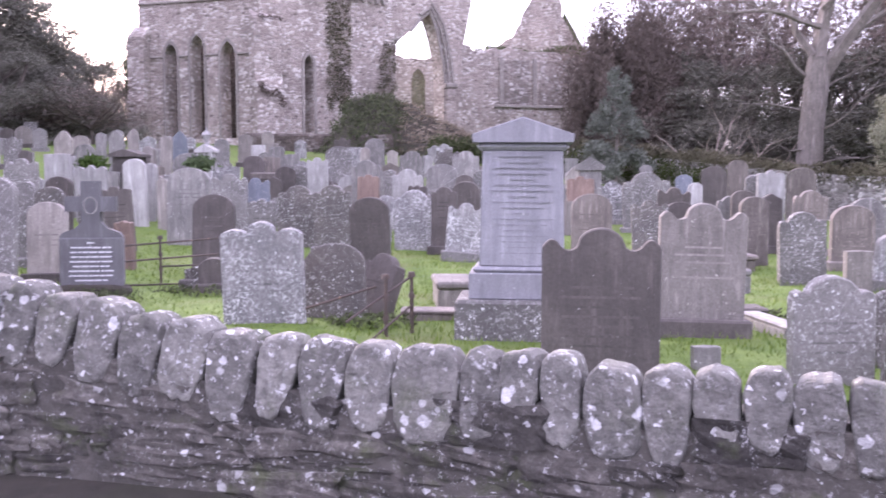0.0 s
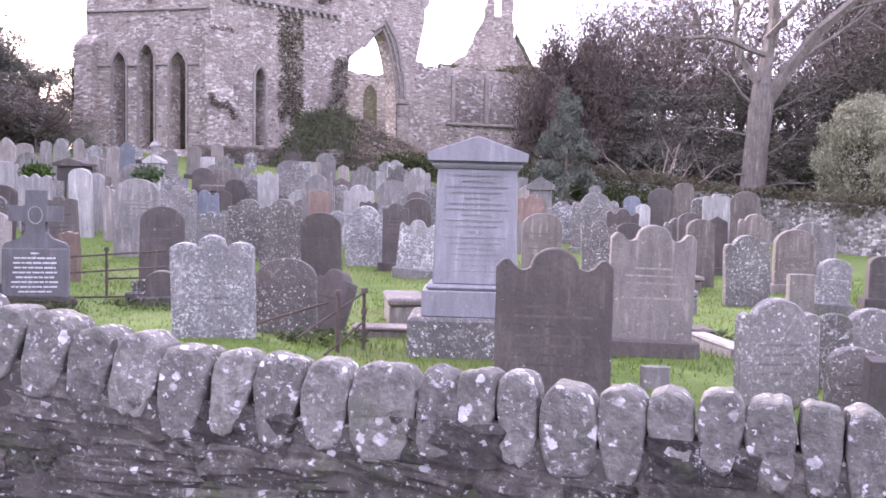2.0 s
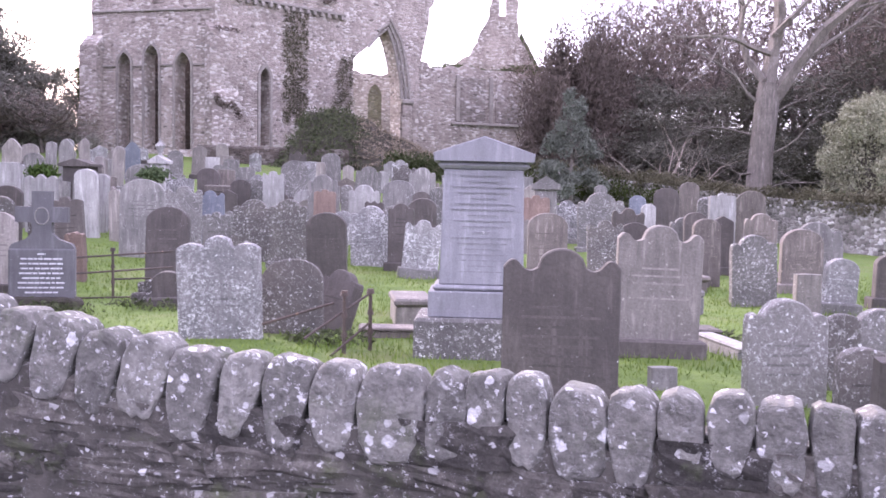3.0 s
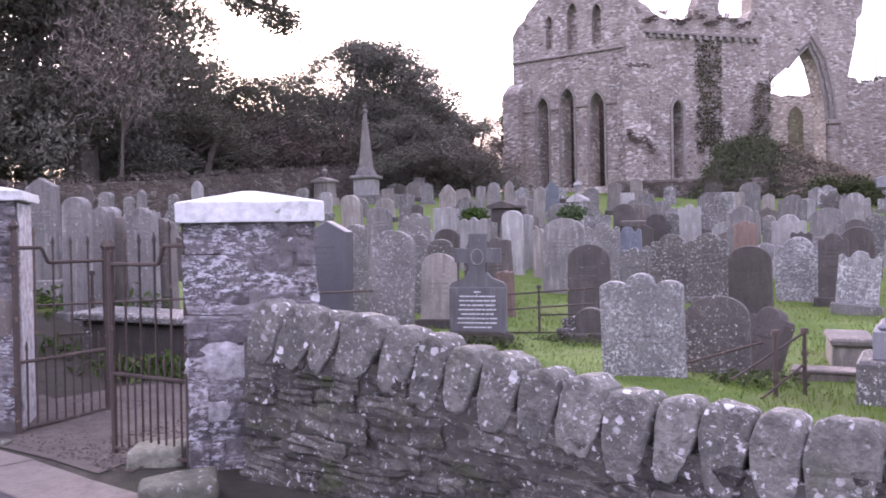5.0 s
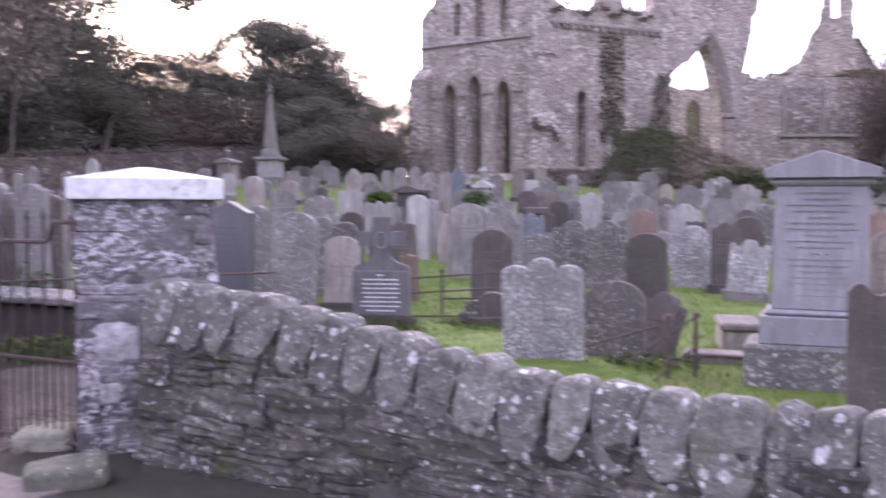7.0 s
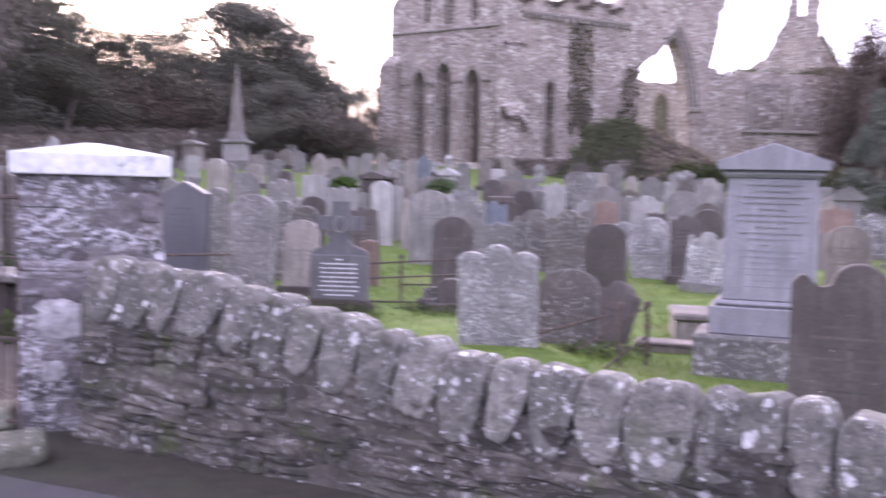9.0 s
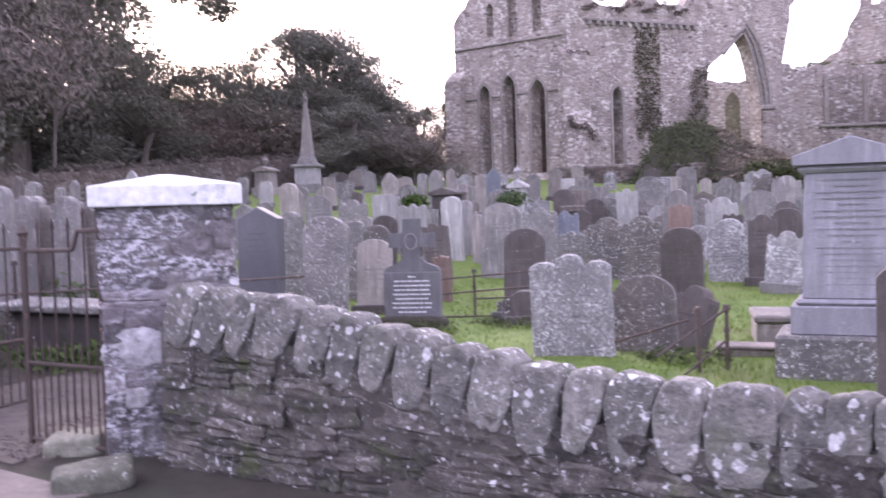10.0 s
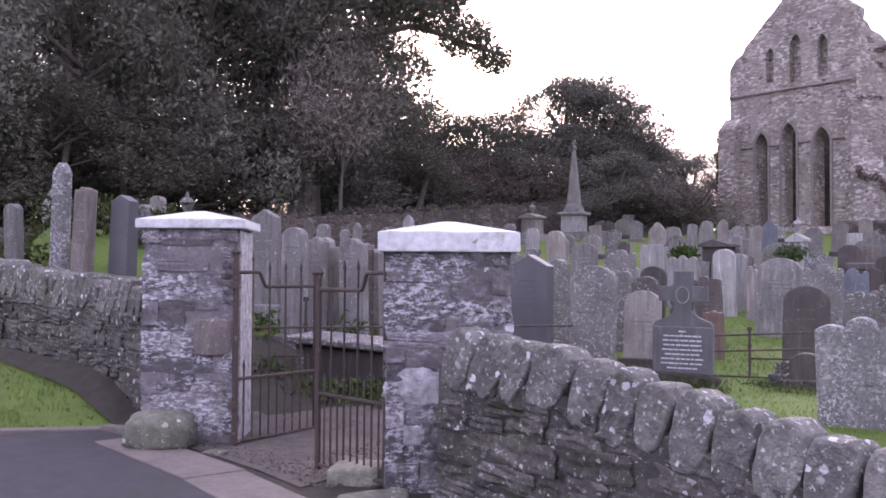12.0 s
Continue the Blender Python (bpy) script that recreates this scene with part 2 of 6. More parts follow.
CAP = stone("whitened_cap", (0.64, 0.66, 0.65), (0.8, 0.81, 0.82), (0.2, 0.25, 0.17), 0.12, 6, bump=0.4, grain=18, moss=0.6, vary=0.03)
LIMEWASH = stone("flaking_limewash", (0.36, 0.345, 0.35), (0.58, 0.575, 0.59), bump=0.9, grain=20, vary=0.05, mottle=0.9, ledges=0.05)
BOULDER = stone("mossy_boulder", (0.13, 0.133, 0.1), (0.24, 0.24, 0.19), (0.5, 0.5, 0.46), 0.15, 11, bump=0.9, grain=18, moss=0.4, mottle=0.4, patchy=0.2)
ABBEY = masonry("abbey_masonry", (0.285, 0.246, 0.216), (0.44, 0.387, 0.346), (0.27, 0.24, 0.22), pale=(0.66, 0.63, 0.59))
# the choir's inner shade is put into this colour; other dark walls reuse it
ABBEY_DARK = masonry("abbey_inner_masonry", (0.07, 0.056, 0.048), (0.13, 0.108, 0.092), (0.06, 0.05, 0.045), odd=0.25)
DRESSED = stone("dressed_stone", (0.22, 0.2, 0.18), (0.36, 0.33, 0.3), (0.5, 0.48, 0.44), 0.15, 3, bump=0.6, grain=10, vary=0.1)
BLOCKED = masonry("blocked_masonry", (0.1, 0.095, 0.06), (0.17, 0.16, 0.1), (0.12, 0.11, 0.08), odd=0.2)
INFILL = masonry("infill_masonry", (0.2, 0.175, 0.155), (0.33, 0.29, 0.26), (0.19, 0.17, 0.15))
FAR_WALL = masonry("far_rubble", (0.17, 0.16, 0.15), (0.42, 0.4, 0.38), (0.2, 0.19, 0.18), 6.5, 11.0, (0.68, 0.67, 0.66))
GRASS = ground_mat("turf", ((0.075, 0.125, 0.018), (0.125, 0.195, 0.03), (0.11, 0.12, 0.035)))
BLADES = leafy("grass_blades", (0.085, 0.15, 0.02), (0.2, 0.27, 0.05))
TARMAC = ground_mat("tarmac", ((0.05, 0.047, 0.052), (0.07, 0.065, 0.07), (0.05, 0.055, 0.045)), 0.4, 6)
GRAVEL = ground_mat("gravel_earth", ((0.12, 0.1, 0.088), (0.2, 0.175, 0.155), (0.09, 0.08, 0.062)), 1.0, 7)
EARTH = ground_mat("dark_earth", ((0.045, 0.04, 0.03), (0.075, 0.065, 0.05), (0.05, 0.06, 0.03)), 1.0, 6)
KERB = stone("kerb_concrete", (0.15, 0.13, 0.115), (0.22, 0.195, 0.172), bump=0.5, moss=0.15, mottle=0.3, world_space=True)
IRON = stone("rusty_iron", (0.055, 0.042, 0.038), (0.11, 0.08, 0.065), (0.2, 0.13, 0.09), 0.2, 20, rough=0.75, bump=0.5, grain=60)
BARK = stone("bark", (0.17, 0.15, 0.132), (0.29, 0.262, 0.235), bump=1.0, grain=14, streak=0.5, vary=0.15)
BARK_DARK = stone("dark_bark", (0.09, 0.075, 0.064), (0.16, 0.137, 0.118), bump=0.8, grain=10, vary=0.2)
PALE_TWIG = stone("pale_twig", (0.3, 0.255, 0.215), (0.45, 0.39, 0.34), bump=0.4, vary=0.1)
LETTER = stone("letter_grey", (0.205, 0.205, 0.222), (0.285, 0.285, 0.305), bump=0.1, vary=0)
LETTER_WHITE = stone("letter_white", (0.6, 0.6, 0.62), (0.72, 0.72, 0.74), bump=0.1, vary=0)
EVERGREEN = leafy("evergreen", (0.135, 0.135, 0.108), (0.185, 0.18, 0.148))
YEW = leafy("yew_needles", (0.1, 0.082, 0.07), (0.17, 0.14, 0.12))
BROWN_WOOD = leafy("winter_wood", (0.165, 0.136, 0.12), (0.27, 0.226, 0.2))
CONIFER = leafy("conifer_needles", (0.15, 0.165, 0.14), (0.28, 0.3, 0.26))
BUSH = leafy("bush_leaves", (0.21, 0.215, 0.13), (0.38, 0.38, 0.25))
IVY = leafy("ivy_leaves", (0.05, 0.065, 0.025), (0.11, 0.13, 0.06))
BROWN_IVY = leafy("brown_ivy", (0.1, 0.096, 0.066), (0.2, 0.188, 0.13))
STRAW = leafy("dry_straw", (0.2, 0.165, 0.12), (0.36, 0.31, 0.24))
PEBBLE = leafy("pebble", (0.09, 0.078, 0.07), (0.26, 0.235, 0.215), thin=0)
WEED = leafy("weed_leaves", (0.05, 0.085, 0.03), (0.11, 0.155, 0.055))


# ---- building helpers ----
def part(name, bm, material, parent=None, label=""):
    """One mesh object from a bmesh, under a thing or a part."""
    me = bpy.data.meshes.new(name)
    bm.to_mesh(me)
    bm.free()
    me.materials.append(material)
    ob = new(name, me)
    if parent:
        ob.parent = parent
    if label:
        ob["label"] = label
    return ob


def from_arrays(name, verts, faces, material, parent=None):
    me = bpy.data.meshes.new(name)
    me.from_pydata(np.asarray(verts, float).tolist(), [], [list(map(int, q)) for q in faces])
    me.materials.append(material)
    ob = new(name, me)
    if parent:
        ob.parent = parent
    return ob


def thing(name, m, label, category, group="", kind=""):
    ob = new(name)
    ob.matrix_world = m
    return tagged(ob, label, category, group, kind)


def smooth(ob):
    for p in ob.data.polygons:
        p.use_smooth = True
    return ob


def soft_plus(a, k=3.0):
    return k * np.log1p(np.exp(np.clip(a / k, -40, 40)))


def ground_z(x, y):
    """The churchyard lies level by the road and climbs towards the abbey; a low bank by the gate and along the verge."""
    s = -0.6 * x + 0.8 * y
    foot = 5.3 - 0.165 * (x + 7.3)
    bank = 0.42 * np.clip((y - foot + 0.62) / 0.55, 0, 1) * np.clip((-7.75 - x) / 1.2, 0, 1) * np.exp(-2.0 * np.clip(y - foot - 0.4, 0, None) ** 2)
    hill = 2.0 * np.exp(-((x + 14) ** 2 + (y - 7.6) ** 2) / 12) * np.clip((y - (5.8 - 0.165 * (x + 7.3))) / 0.9, 0, 1)
    return hill + 0.118 * (soft_plus(s - 17) - soft_plus(s - 55)) + 0.7 * np.exp(-((x + 11.5) ** 2 + (y - 11) ** 2) / 9.7) + bank


def extrude_outline(bm, pts, y0, y1, bevel=0.0, m=None):
    """A solid from an outline of (x, z) points between depths y0 and y1, with worn front and back edges."""
    cx, cz = sum(p[0] for p in pts) / len(pts), sum(p[1] for p in pts) / len(pts)
    rings = []
    for y, ins in ((y0, bevel), (y0 + bevel, 0), (y1 - bevel, 0), (y1, bevel)) if bevel else ((y0, 0), (y1, 0)):
        ring = []
        for x, z in pts:
            dx, dz = x - cx, z - cz
            r = math.hypot(dx, dz) or 1
            co = Vector((x - dx / r * ins, y, z - dz / r * ins))
            ring.append(bm.verts.new(m @ co if m else co))
        rings.append(ring)
    k = len(pts)
    for a, b in zip(rings, rings[1:]):
        for i in range(k):
            bm.faces.new((a[i], a[(i + 1) % k], b[(i + 1) % k], b[i]))
    bm.faces.new(rings[0][::-1])
    bm.faces.new(rings[-1])
    bmesh.ops.recalc_face_normals(bm, faces=bm.faces)


def box(bm, x0, x1, y0, y1, z0, z1, bevel=0.0):
    v = bmesh.ops.create_cube(bm, size=1, matrix=Matrix.Translation(((x0 + x1) / 2, (y0 + y1) / 2, (z0 + z1) / 2)) @ Matrix.Diagonal((x1 - x0, y1 - y0, z1 - z0, 1)))["verts"]
    if bevel:
        bmesh.ops.bevel(bm, geom=list({e for q in v for e in q.link_edges}), offset=bevel, segments=1, affect="EDGES")


def tube(bm, p, q, r0, r1, sides=6):
    p, q = Vector(p), Vector(q)
    d = q - p
    if d.length < 1e-5:
        return
    m = Matrix.Translation((p + q) / 2) @ d.to_track_quat("Z", "Y").to_matrix().to_4x4()
    bmesh.ops.create_cone(bm, cap_ends=True, segments=sides, radius1=r0, radius2=r1, depth=d.length, matrix=m)


def panel(name, a, b, z0, outline, holes, thick, material, parent, label=""):
    """A standing wall along the plan line a to b: an outline of (along, up) with openings cut right through."""
    bm = bmesh.new()
    edges = []
    for loop in [outline] + holes:
        vs = [bm.verts.new((u, 0, z)) for u, z in loop]
        edges += [bm.edges.new((vs[i], vs[(i + 1) % len(vs)])) for i in range(len(vs))]
    bmesh.ops.triangle_fill(bm, edges=edges, use_beauty=True, normal=(0, -1, 0))
    ext = bmesh.ops.extrude_face_region(bm, geom=list(bm.faces))
    bmesh.ops.translate(bm, verts=[g for g in ext["geom"] if isinstance(g, bmesh.types.BMVert)], vec=(0, thick, 0))
    bmesh.ops.recalc_face_normals(bm, faces=bm.faces)
    ob = part(name, bm, material, parent, label)
    ob.matrix_world = Matrix.Translation((a[0], a[1], z0)) @ Matrix.Rotation(math.atan2(b[1] - a[1], b[0] - a[0]), 4, "Z")
    return ob


def lancet(u, w, z0, z1, rise=None, k=6):
    """A pointed opening."""
    h = w / 2
    rise = rise or w * 0.9
    pts = [(u - h, z0), (u + h, z0)]
    right = [(u - h + 2 * h * math.cos(a * math.pi / 3 / k), z1 - rise + rise * math.sin(a * math.pi / 3 / k) / math.sin(math.pi / 3)) for a in range(k)]
    pts += right + [(u, z1)] + [(2 * u - x, z) for x, z in right[::-1]]
    return pts


def ragged(pts, step, amp, rng):
    """Roughens an outline's polyline into broken masonry."""
    out = []
    for (x0, z0), (x1, z1) in zip(pts, pts[1:]):
        k = max(1, int(math.hypot(x1 - x0, z1 - z0) / step))
        for i in range(k):
            f = i / k
            out.append((x0 + (x1 - x0) * f + rng.uniform(-amp, amp) * (i > 0), z0 + (z1 - z0) * f + rng.uniform(-amp, amp) * (i > 0)))
    return out + [pts[-1]]


def lump(seed, sx, sy, sz, square=3.0, rough=0.06, cuts=5, taper=0.0):
    """A worn stone: a box rounded off, unevenly."""
    bm = bmesh.new()
    bmesh.ops.create_cube(bm, size=2)
    bmesh.ops.subdivide_edges(bm, edges=bm.edges[:], cuts=cuts - 1, use_grid_fill=True)
    off = Vector((seed * 3.7, seed * 1.3, seed * 2.1))
    for v in bm.verts:
        c = v.co
        r = (abs(c.x) ** square + abs(c.y) ** square + abs(c.z) ** square) ** (1 / square)
        c = c / r
        k = 1 + rough * 2 * noise.noise(c * 1.4 + off) + rough * noise.noise(c * 4 + off)
        c = c * k
        f = 1 - taper * max(0.0, -c.z) ** 1.5
        v.co = (c.x * sx / 2 * f, c.y * sy / 2, c.z * sz / 2)
    return bm


# ---- the ground: one sheet to the horizon ----
def axis(lo, hi, step, far):
    mid = np.arange(lo, hi + 1e-6, step)
    out = far ** np.linspace(0.0, 1.0, 16)[1:] * 1.0
    return np.concatenate([lo - out[::-1] * 1.0, mid, hi + out])


gx, gy = axis(-22, 16, 0.3, 900.0), axis(-3, 42, 0.3, 900.0)
GX, GY = np.meshgrid(gx, gy)
rough = np.array([noise.noise(Vector((x * 1.1, y * 1.1, 0))) for x, y in zip(GX.ravel(), GY.ravel())]).reshape(GX.shape)
inside = np.clip((GY - (5.3 - 0.28 * GX.clip(-4, 4))) / 1.0, 0, 1)
GZ = ground_z(GX, GY) + 0.04 * rough * inside
nx, ny = len(gx), len(gy)
idx = np.arange(nx * ny).reshape(ny, nx)
faces = np.stack([idx[:-1, :-1], idx[:-1, 1:], idx[1:, 1:], idx[1:, :-1]], -1).reshape(-1, 4)
ground = smooth(from_arrays("ground", np.stack([GX.ravel(), GY.ravel(), GZ.ravel()], 1), faces, GRASS))
tagged(ground, "uneven green churchyard turf rising towards the abbey", "ground", kind="structure")

# the road in front of the wall, its kerb, and the gravel at the gate
KERB_LINE = [(-60.0, -47.0), (-8.6, 4.3), (-7.95, 4.98), (-7.5, 5.05), (-6.9, 4.93), (-5.65, 4.65), (-4.85, 4.4), (-3.9, 4.15), (-2.0, 3.95), (0.2, 3.6), (2.0, 3.0), (4.2, 2.3), (60.0, -15.0)]


def strip(name, left, right, z, material, label, category):
    k = len(left)
    v = [(x, y, float(ground_z(x, y)) + z) for x, y in left] + [(x, y, float(ground_z(x, y)) + z) for x, y in right]
    ob = from_arrays(name, v, [(i, i + 1, k + i + 1, k + i) for i in range(k - 1)], material)
    return tagged(ob, label, category, kind="structure")


strip("road", KERB_LINE, [(x * 1.02 + 4, y - 60) for x, y in KERB_LINE], 0.012, TARMAC, "dark purple-grey worn tarmac road in front of the wall", "road")
bm = bmesh.new()
for i, ((ax, ay), (bx, by)) in enumerate(zip(KERB_LINE[1:7], KERB_LINE[2:8])):
    d = Vector((bx - ax, by - ay, 0))
    m = Matrix.Translation((ax, ay, float(ground_z(ax, ay)))) @ Matrix.Rotation(math.atan2(d.y, d.x), 4, "Z")
    bm2 = bmesh.new()
    box(bm2, -0.01, d.length + 0.01, *((-0.02, 0.15, -0.1, 0.055 + 0.003 * (i % 2)) if i < 2 else (-0.4, 0.1, -0.1, 0.021 + 0.002 * (i % 2))), 0.006)
    for v in bm2.verts:
        v.co = m @ v.co
    me = bpy.data.meshes.new("tmp")
    bm2.to_mesh(me)
    bm2.free()
    bm.from_mesh(me)
    bpy.data.meshes.remove(me)
tagged(part("kerb", bm, KERB), "worn tan concrete kerb edging the road", "kerb", kind="structure")
strip("verge_earth", [(-7.9, 5.2), (-6.9, 5.0), (-5.65, 4.7), (-4.85, 4.4), (-3.9, 4.15), (-2.0, 3.95), (0.2, 3.6), (2.0, 3.0), (4.2, 2.3)],
      [(-7.6, 5.9), (-6.9, 6.3), (-5.6, 6.1), (-4.6, 5.6), (-3.6, 5.1), (-2.0, 4.8), (-0.4, 4.4), (2.3, 3.6), (4.4, 3.0)], 0.006, EARTH, "dark mossy earth at the foot of the wall", "ground")
wall_feet = [-7.55, -8.0, -8.5, -9.0, -9.6, -10.4, -11.2, -12.0]
strip("verge_earth", [(x, 5.3 - 0.165 * (x + 7.3) - 0.34 + 0.03 * (-7.5 - x)) for x in wall_feet], [(x, 5.3 - 0.165 * (x + 7.3) + 0.05) for x in wall_feet], 0.045, EARTH, "dark bare earth along the foot of the low wall", "ground")
strip("gravel_path", [(-7.2, 5.1), (-6.4, 5.0), (-5.6, 4.84), (-4.9, 4.64)], [(-8.4, 11.0), (-7.4, 11.0), (-6.6, 10.5), (-5.4, 9.0)], 0.014, GRAVEL, "grey-brown gravel path through the gate", "path")

strip("gate_earth", [(-10.6, 7.0), (-9.0, 6.6), (-8.2, 6.2), (-7.4, 6.0)], [(-10.2, 9.2), (-8.8, 10.2), (-7.6, 11.2), (-6.2, 11.4)], 0.045, EARTH, "dark leaf-strewn earth inside the gate", "ground")


# ---- the abbey ruin ----
rng = random.Random(4)
abbey = thing("abbey_ruin", Matrix.Identity(4), "roofless medieval grey stone abbey with tall lancet windows", "ruin")
C, L, S, T = (-13.19, 52.34), (-20.53, 54.01), (-6.55, 58.62), (-1.0, 62.47)
gable_top = ragged([(7.75, 12.4), (7.7, 16.1), (7.1, 16.6), (5.0, 18.4), (4.4, 18.5), (3.5, 17.4), (0.4, 14.4), (0.0, 13.8)], 0.5, 0.12, rng)
gable = panel("gable_wall", L, C, 0, [(0.1, 2.6), (7.6, 2.6)] + gable_top,
      [lancet(2.13, 0.75, 4.3, 9.8), lancet(3.84, 0.85, 4.3, 10.2), lancet(5.8, 0.92, 4.3, 9.75),
       lancet(2.65, 0.5, 12.7, 14.7), lancet(4.24, 0.7, 12.5, 15.2), lancet(5.85, 0.6, 12.6, 14.9)], 1.1, ABBEY, abbey)
for u, w, z1 in ((2.13, 0.75, 9.8), (3.84, 0.85, 10.2), (5.8, 0.92, 9.75)):
    bm = bmesh.new()
    outer, inner = lancet(u, w + 0.32, 4.3, z1 + 0.26), lancet(u, w + 0.06, 4.3, z1 + 0.03)
    k = len(outer)
    for i in range(1, k):
        o0, o1, i0, i1 = outer[i], outer[(i + 1) % k], inner[i], inner[(i + 1) % k]
        f = [bm.verts.new((x, y, z)) for y in (-0.09, 0.02) for x, z in (o0, o1, i1, i0)]
        for q in ((0, 1, 2, 3), (4, 7, 6, 5), (0, 4, 5, 1), (2, 6, 7, 3)):
            bm.faces.new([f[j] for j in q])
    bmesh.ops.recalc_face_normals(bm, faces=bm.faces)
    part("window_surround", bm, DRESSED, gable)
for z0, u0, u1, parts in ((12.1, 0.0, 7.6, 1), (9.0, 0.3, 7.0, 3)):
    spans = [(u0, u1)] if parts == 1 else [(0.3, 1.6), (2.65, 3.3), (4.4, 5.2), (6.4, 7.2)]
    for a, b in spans:
        bm = bmesh.new()
        box(bm, a, b, -0.12, 0.0, z0, z0 + 0.13, 0.03)
        part("string_course", bm, DRESSED, gable)
bm = bmesh.new()
box(bm, 2.2, 6.4, 0.5, 0.62, 12.3, 15.4)
part("blind_wall", bm, ABBEY, gable)
bm = bmesh.new()
box(bm, 0.0, 7.7, -0.3, 0.0, 2.4, 4.0, 0.06)
part("plinth_course", bm, ABBEY, gable)


def buttress(u0, u1, depth, z1, parent, top_slope=0.7):
    bm = bmesh.new()
    pts = [(-depth, 2.4), (0.05, 2.4), (0.05, z1 + top_slope), (-depth * 0.75, z1), (-depth * 0.75, z1 - 3.2), (-depth, z1 - 3.7)]
    extrude_outline(bm, pts, u0, u1, 0.04, Matrix(((0, 1, 0, 0), (1, 0, 0, 0), (0, 0, 1, 0), (0, 0, 0, 1))))
    return part("buttress", bm, ABBEY, parent)


buttress(-0.35, 0.75, 0.9, 10.2, gable)
side_top = ragged([(10.0, 15.4), (9.2, 15.6), (8.3, 14.2), (6.6, 14.2), (6.3, 16.6), (5.2, 16.8), (4.9, 14.2), (3.0, 13.9), (1.6, 14.6), (0.3, 15.6), (0.0, 15.6)], 0.5, 0.15, rng)
side = panel("choir_side_wall", C, S, 0, [(0.0, 2.4), (10.0, 2.4)] + side_top, [lancet(3.5, 0.62, 4.7, 9.2)], 1.0, ABBEY, abbey)
bm = bmesh.new()
k = lancet(3.5, 1.0, 4.6, 9.5)
i2 = lancet(3.5, 0.68, 4.6, 9.25)
for i in range(1, len(k)):
    f = [bm.verts.new((x, y, z)) for y in (-0.08, 0.02) for x, z in (k[i], k[(i + 1) % len(k)], i2[(i + 1) % len(k)], i2[i])]
    for q in ((0, 1, 2, 3), (4, 7, 6, 5), (0, 4, 5, 1), (2, 6, 7, 3)):
        bm.faces.new([f[j] for j in q])
bmesh.ops.recalc_face_normals(bm, faces=bm.faces)
part("window_surround", bm, DRESSED, side)
b = buttress(-0.4, 1.35, 0.8, 10.9, side, 0.5)
for i in range(15):
    bm = bmesh.new()
    box(bm, 1.6 + i * 0.52, 1.82 + i * 0.52, -0.26, 0.01, 12.75, 13.0, 0.03)
    part("corbel", bm, DRESSED, side)
bm = bmesh.new()
box(bm, 1.4, 9.3, -0.2, 0.01, 13.0, 13.16, 0.03)
part("corbel_table", bm, DRESSED, side)
# far side and west end, coloured with the shade that darkens the openings
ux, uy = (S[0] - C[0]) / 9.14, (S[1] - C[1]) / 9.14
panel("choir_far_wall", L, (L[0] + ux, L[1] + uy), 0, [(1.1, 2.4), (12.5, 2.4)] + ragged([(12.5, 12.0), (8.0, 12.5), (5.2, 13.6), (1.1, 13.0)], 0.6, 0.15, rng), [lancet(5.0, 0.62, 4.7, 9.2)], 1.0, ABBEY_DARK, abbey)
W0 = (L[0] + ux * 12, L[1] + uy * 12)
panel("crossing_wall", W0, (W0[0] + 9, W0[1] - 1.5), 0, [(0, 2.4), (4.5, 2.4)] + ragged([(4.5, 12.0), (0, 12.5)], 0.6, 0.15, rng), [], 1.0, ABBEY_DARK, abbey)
# the great arch and the tower wall over it
tower_top = ragged([(6.5, 13.5), (6.9, 16.2), (6.4, 20.5), (2.2, 21.0), (0.6, 17.5), (-0.4, 15.6)], 0.6, 0.18, rng)
arch = [(1.2, 4.0), (4.35, 4.0), (4.35, 8.2), (4.25, 9.4), (4.0, 10.6), (3.7, 11.7), (3.25, 12.65), (2.6, 12.1), (1.9, 11.4), (1.0, 10.7), (0.4, 9.95), (0.8, 9.0), (0.7, 7.6), (1.25, 6.2)]
tower = panel("tower_wall", S, T, 0, [(-0.4, 2.4), (5.75, 2.4)] + [(5.75, 10.3)] + tower_top, [arch], 1.3, ABBEY, abbey)
for j, (grow, dy) in enumerate(((0.05, -0.10), (0.32, -0.2), (0.58, -0.3))):
    bm = bmesh.new()
    line = [(4.35 + grow, 8.2), (4.25 + grow, 9.4), (4.0 + grow, 10.6), (3.7 + grow * 0.9, 11.7 + grow * 0.4), (3.25 + grow * 0.2, 12.65 + grow), (2.6 - grow * 0.3, 12.1 + grow), (1.9 - grow * 0.5, 11.3 + grow)][: 7 - j]
    for (x0, z0), (x1, z1) in zip(line, line[1:]):
        tube(bm, (x0, dy + 0.1, z0), (x1, dy + 0.1, z1), 0.11, 0.11, 6)
    part("arch_moulding", bm, DRESSED, tower)
bm = bmesh.new()
box(bm, 4.3, 5.2, -0.35, 0.0, 7.9, 8.2, 0.06)
part("capital", bm, DRESSED, tower)
bm = bmesh.new()
box(bm, 4.4, 5.1, -0.28, 0.0, 2.4, 7.9, 0.1)
part("respond", bm, ABBEY, tower)
panel("nave_back_wall", (-11.0, 75.6), (-1.0, 75.9), 0, [(0, 3.0), (10, 3.0), (10, 11.4)] + ragged([(9.0, 11.9), (4.2, 11.8), (0, 13.5)], 0.5, 0.12, rng), [], 0.9, ABBEY, abbey)
bm = bmesh.new()
extrude_outline(bm, lancet(5.2, 1.1, 6.3, 11.0), -0.06, 0.02)
part("blocked_lancet", bm, BLOCKED, bpy.data.objects["nave_back_wall"], "olive-brown blocked lancet")
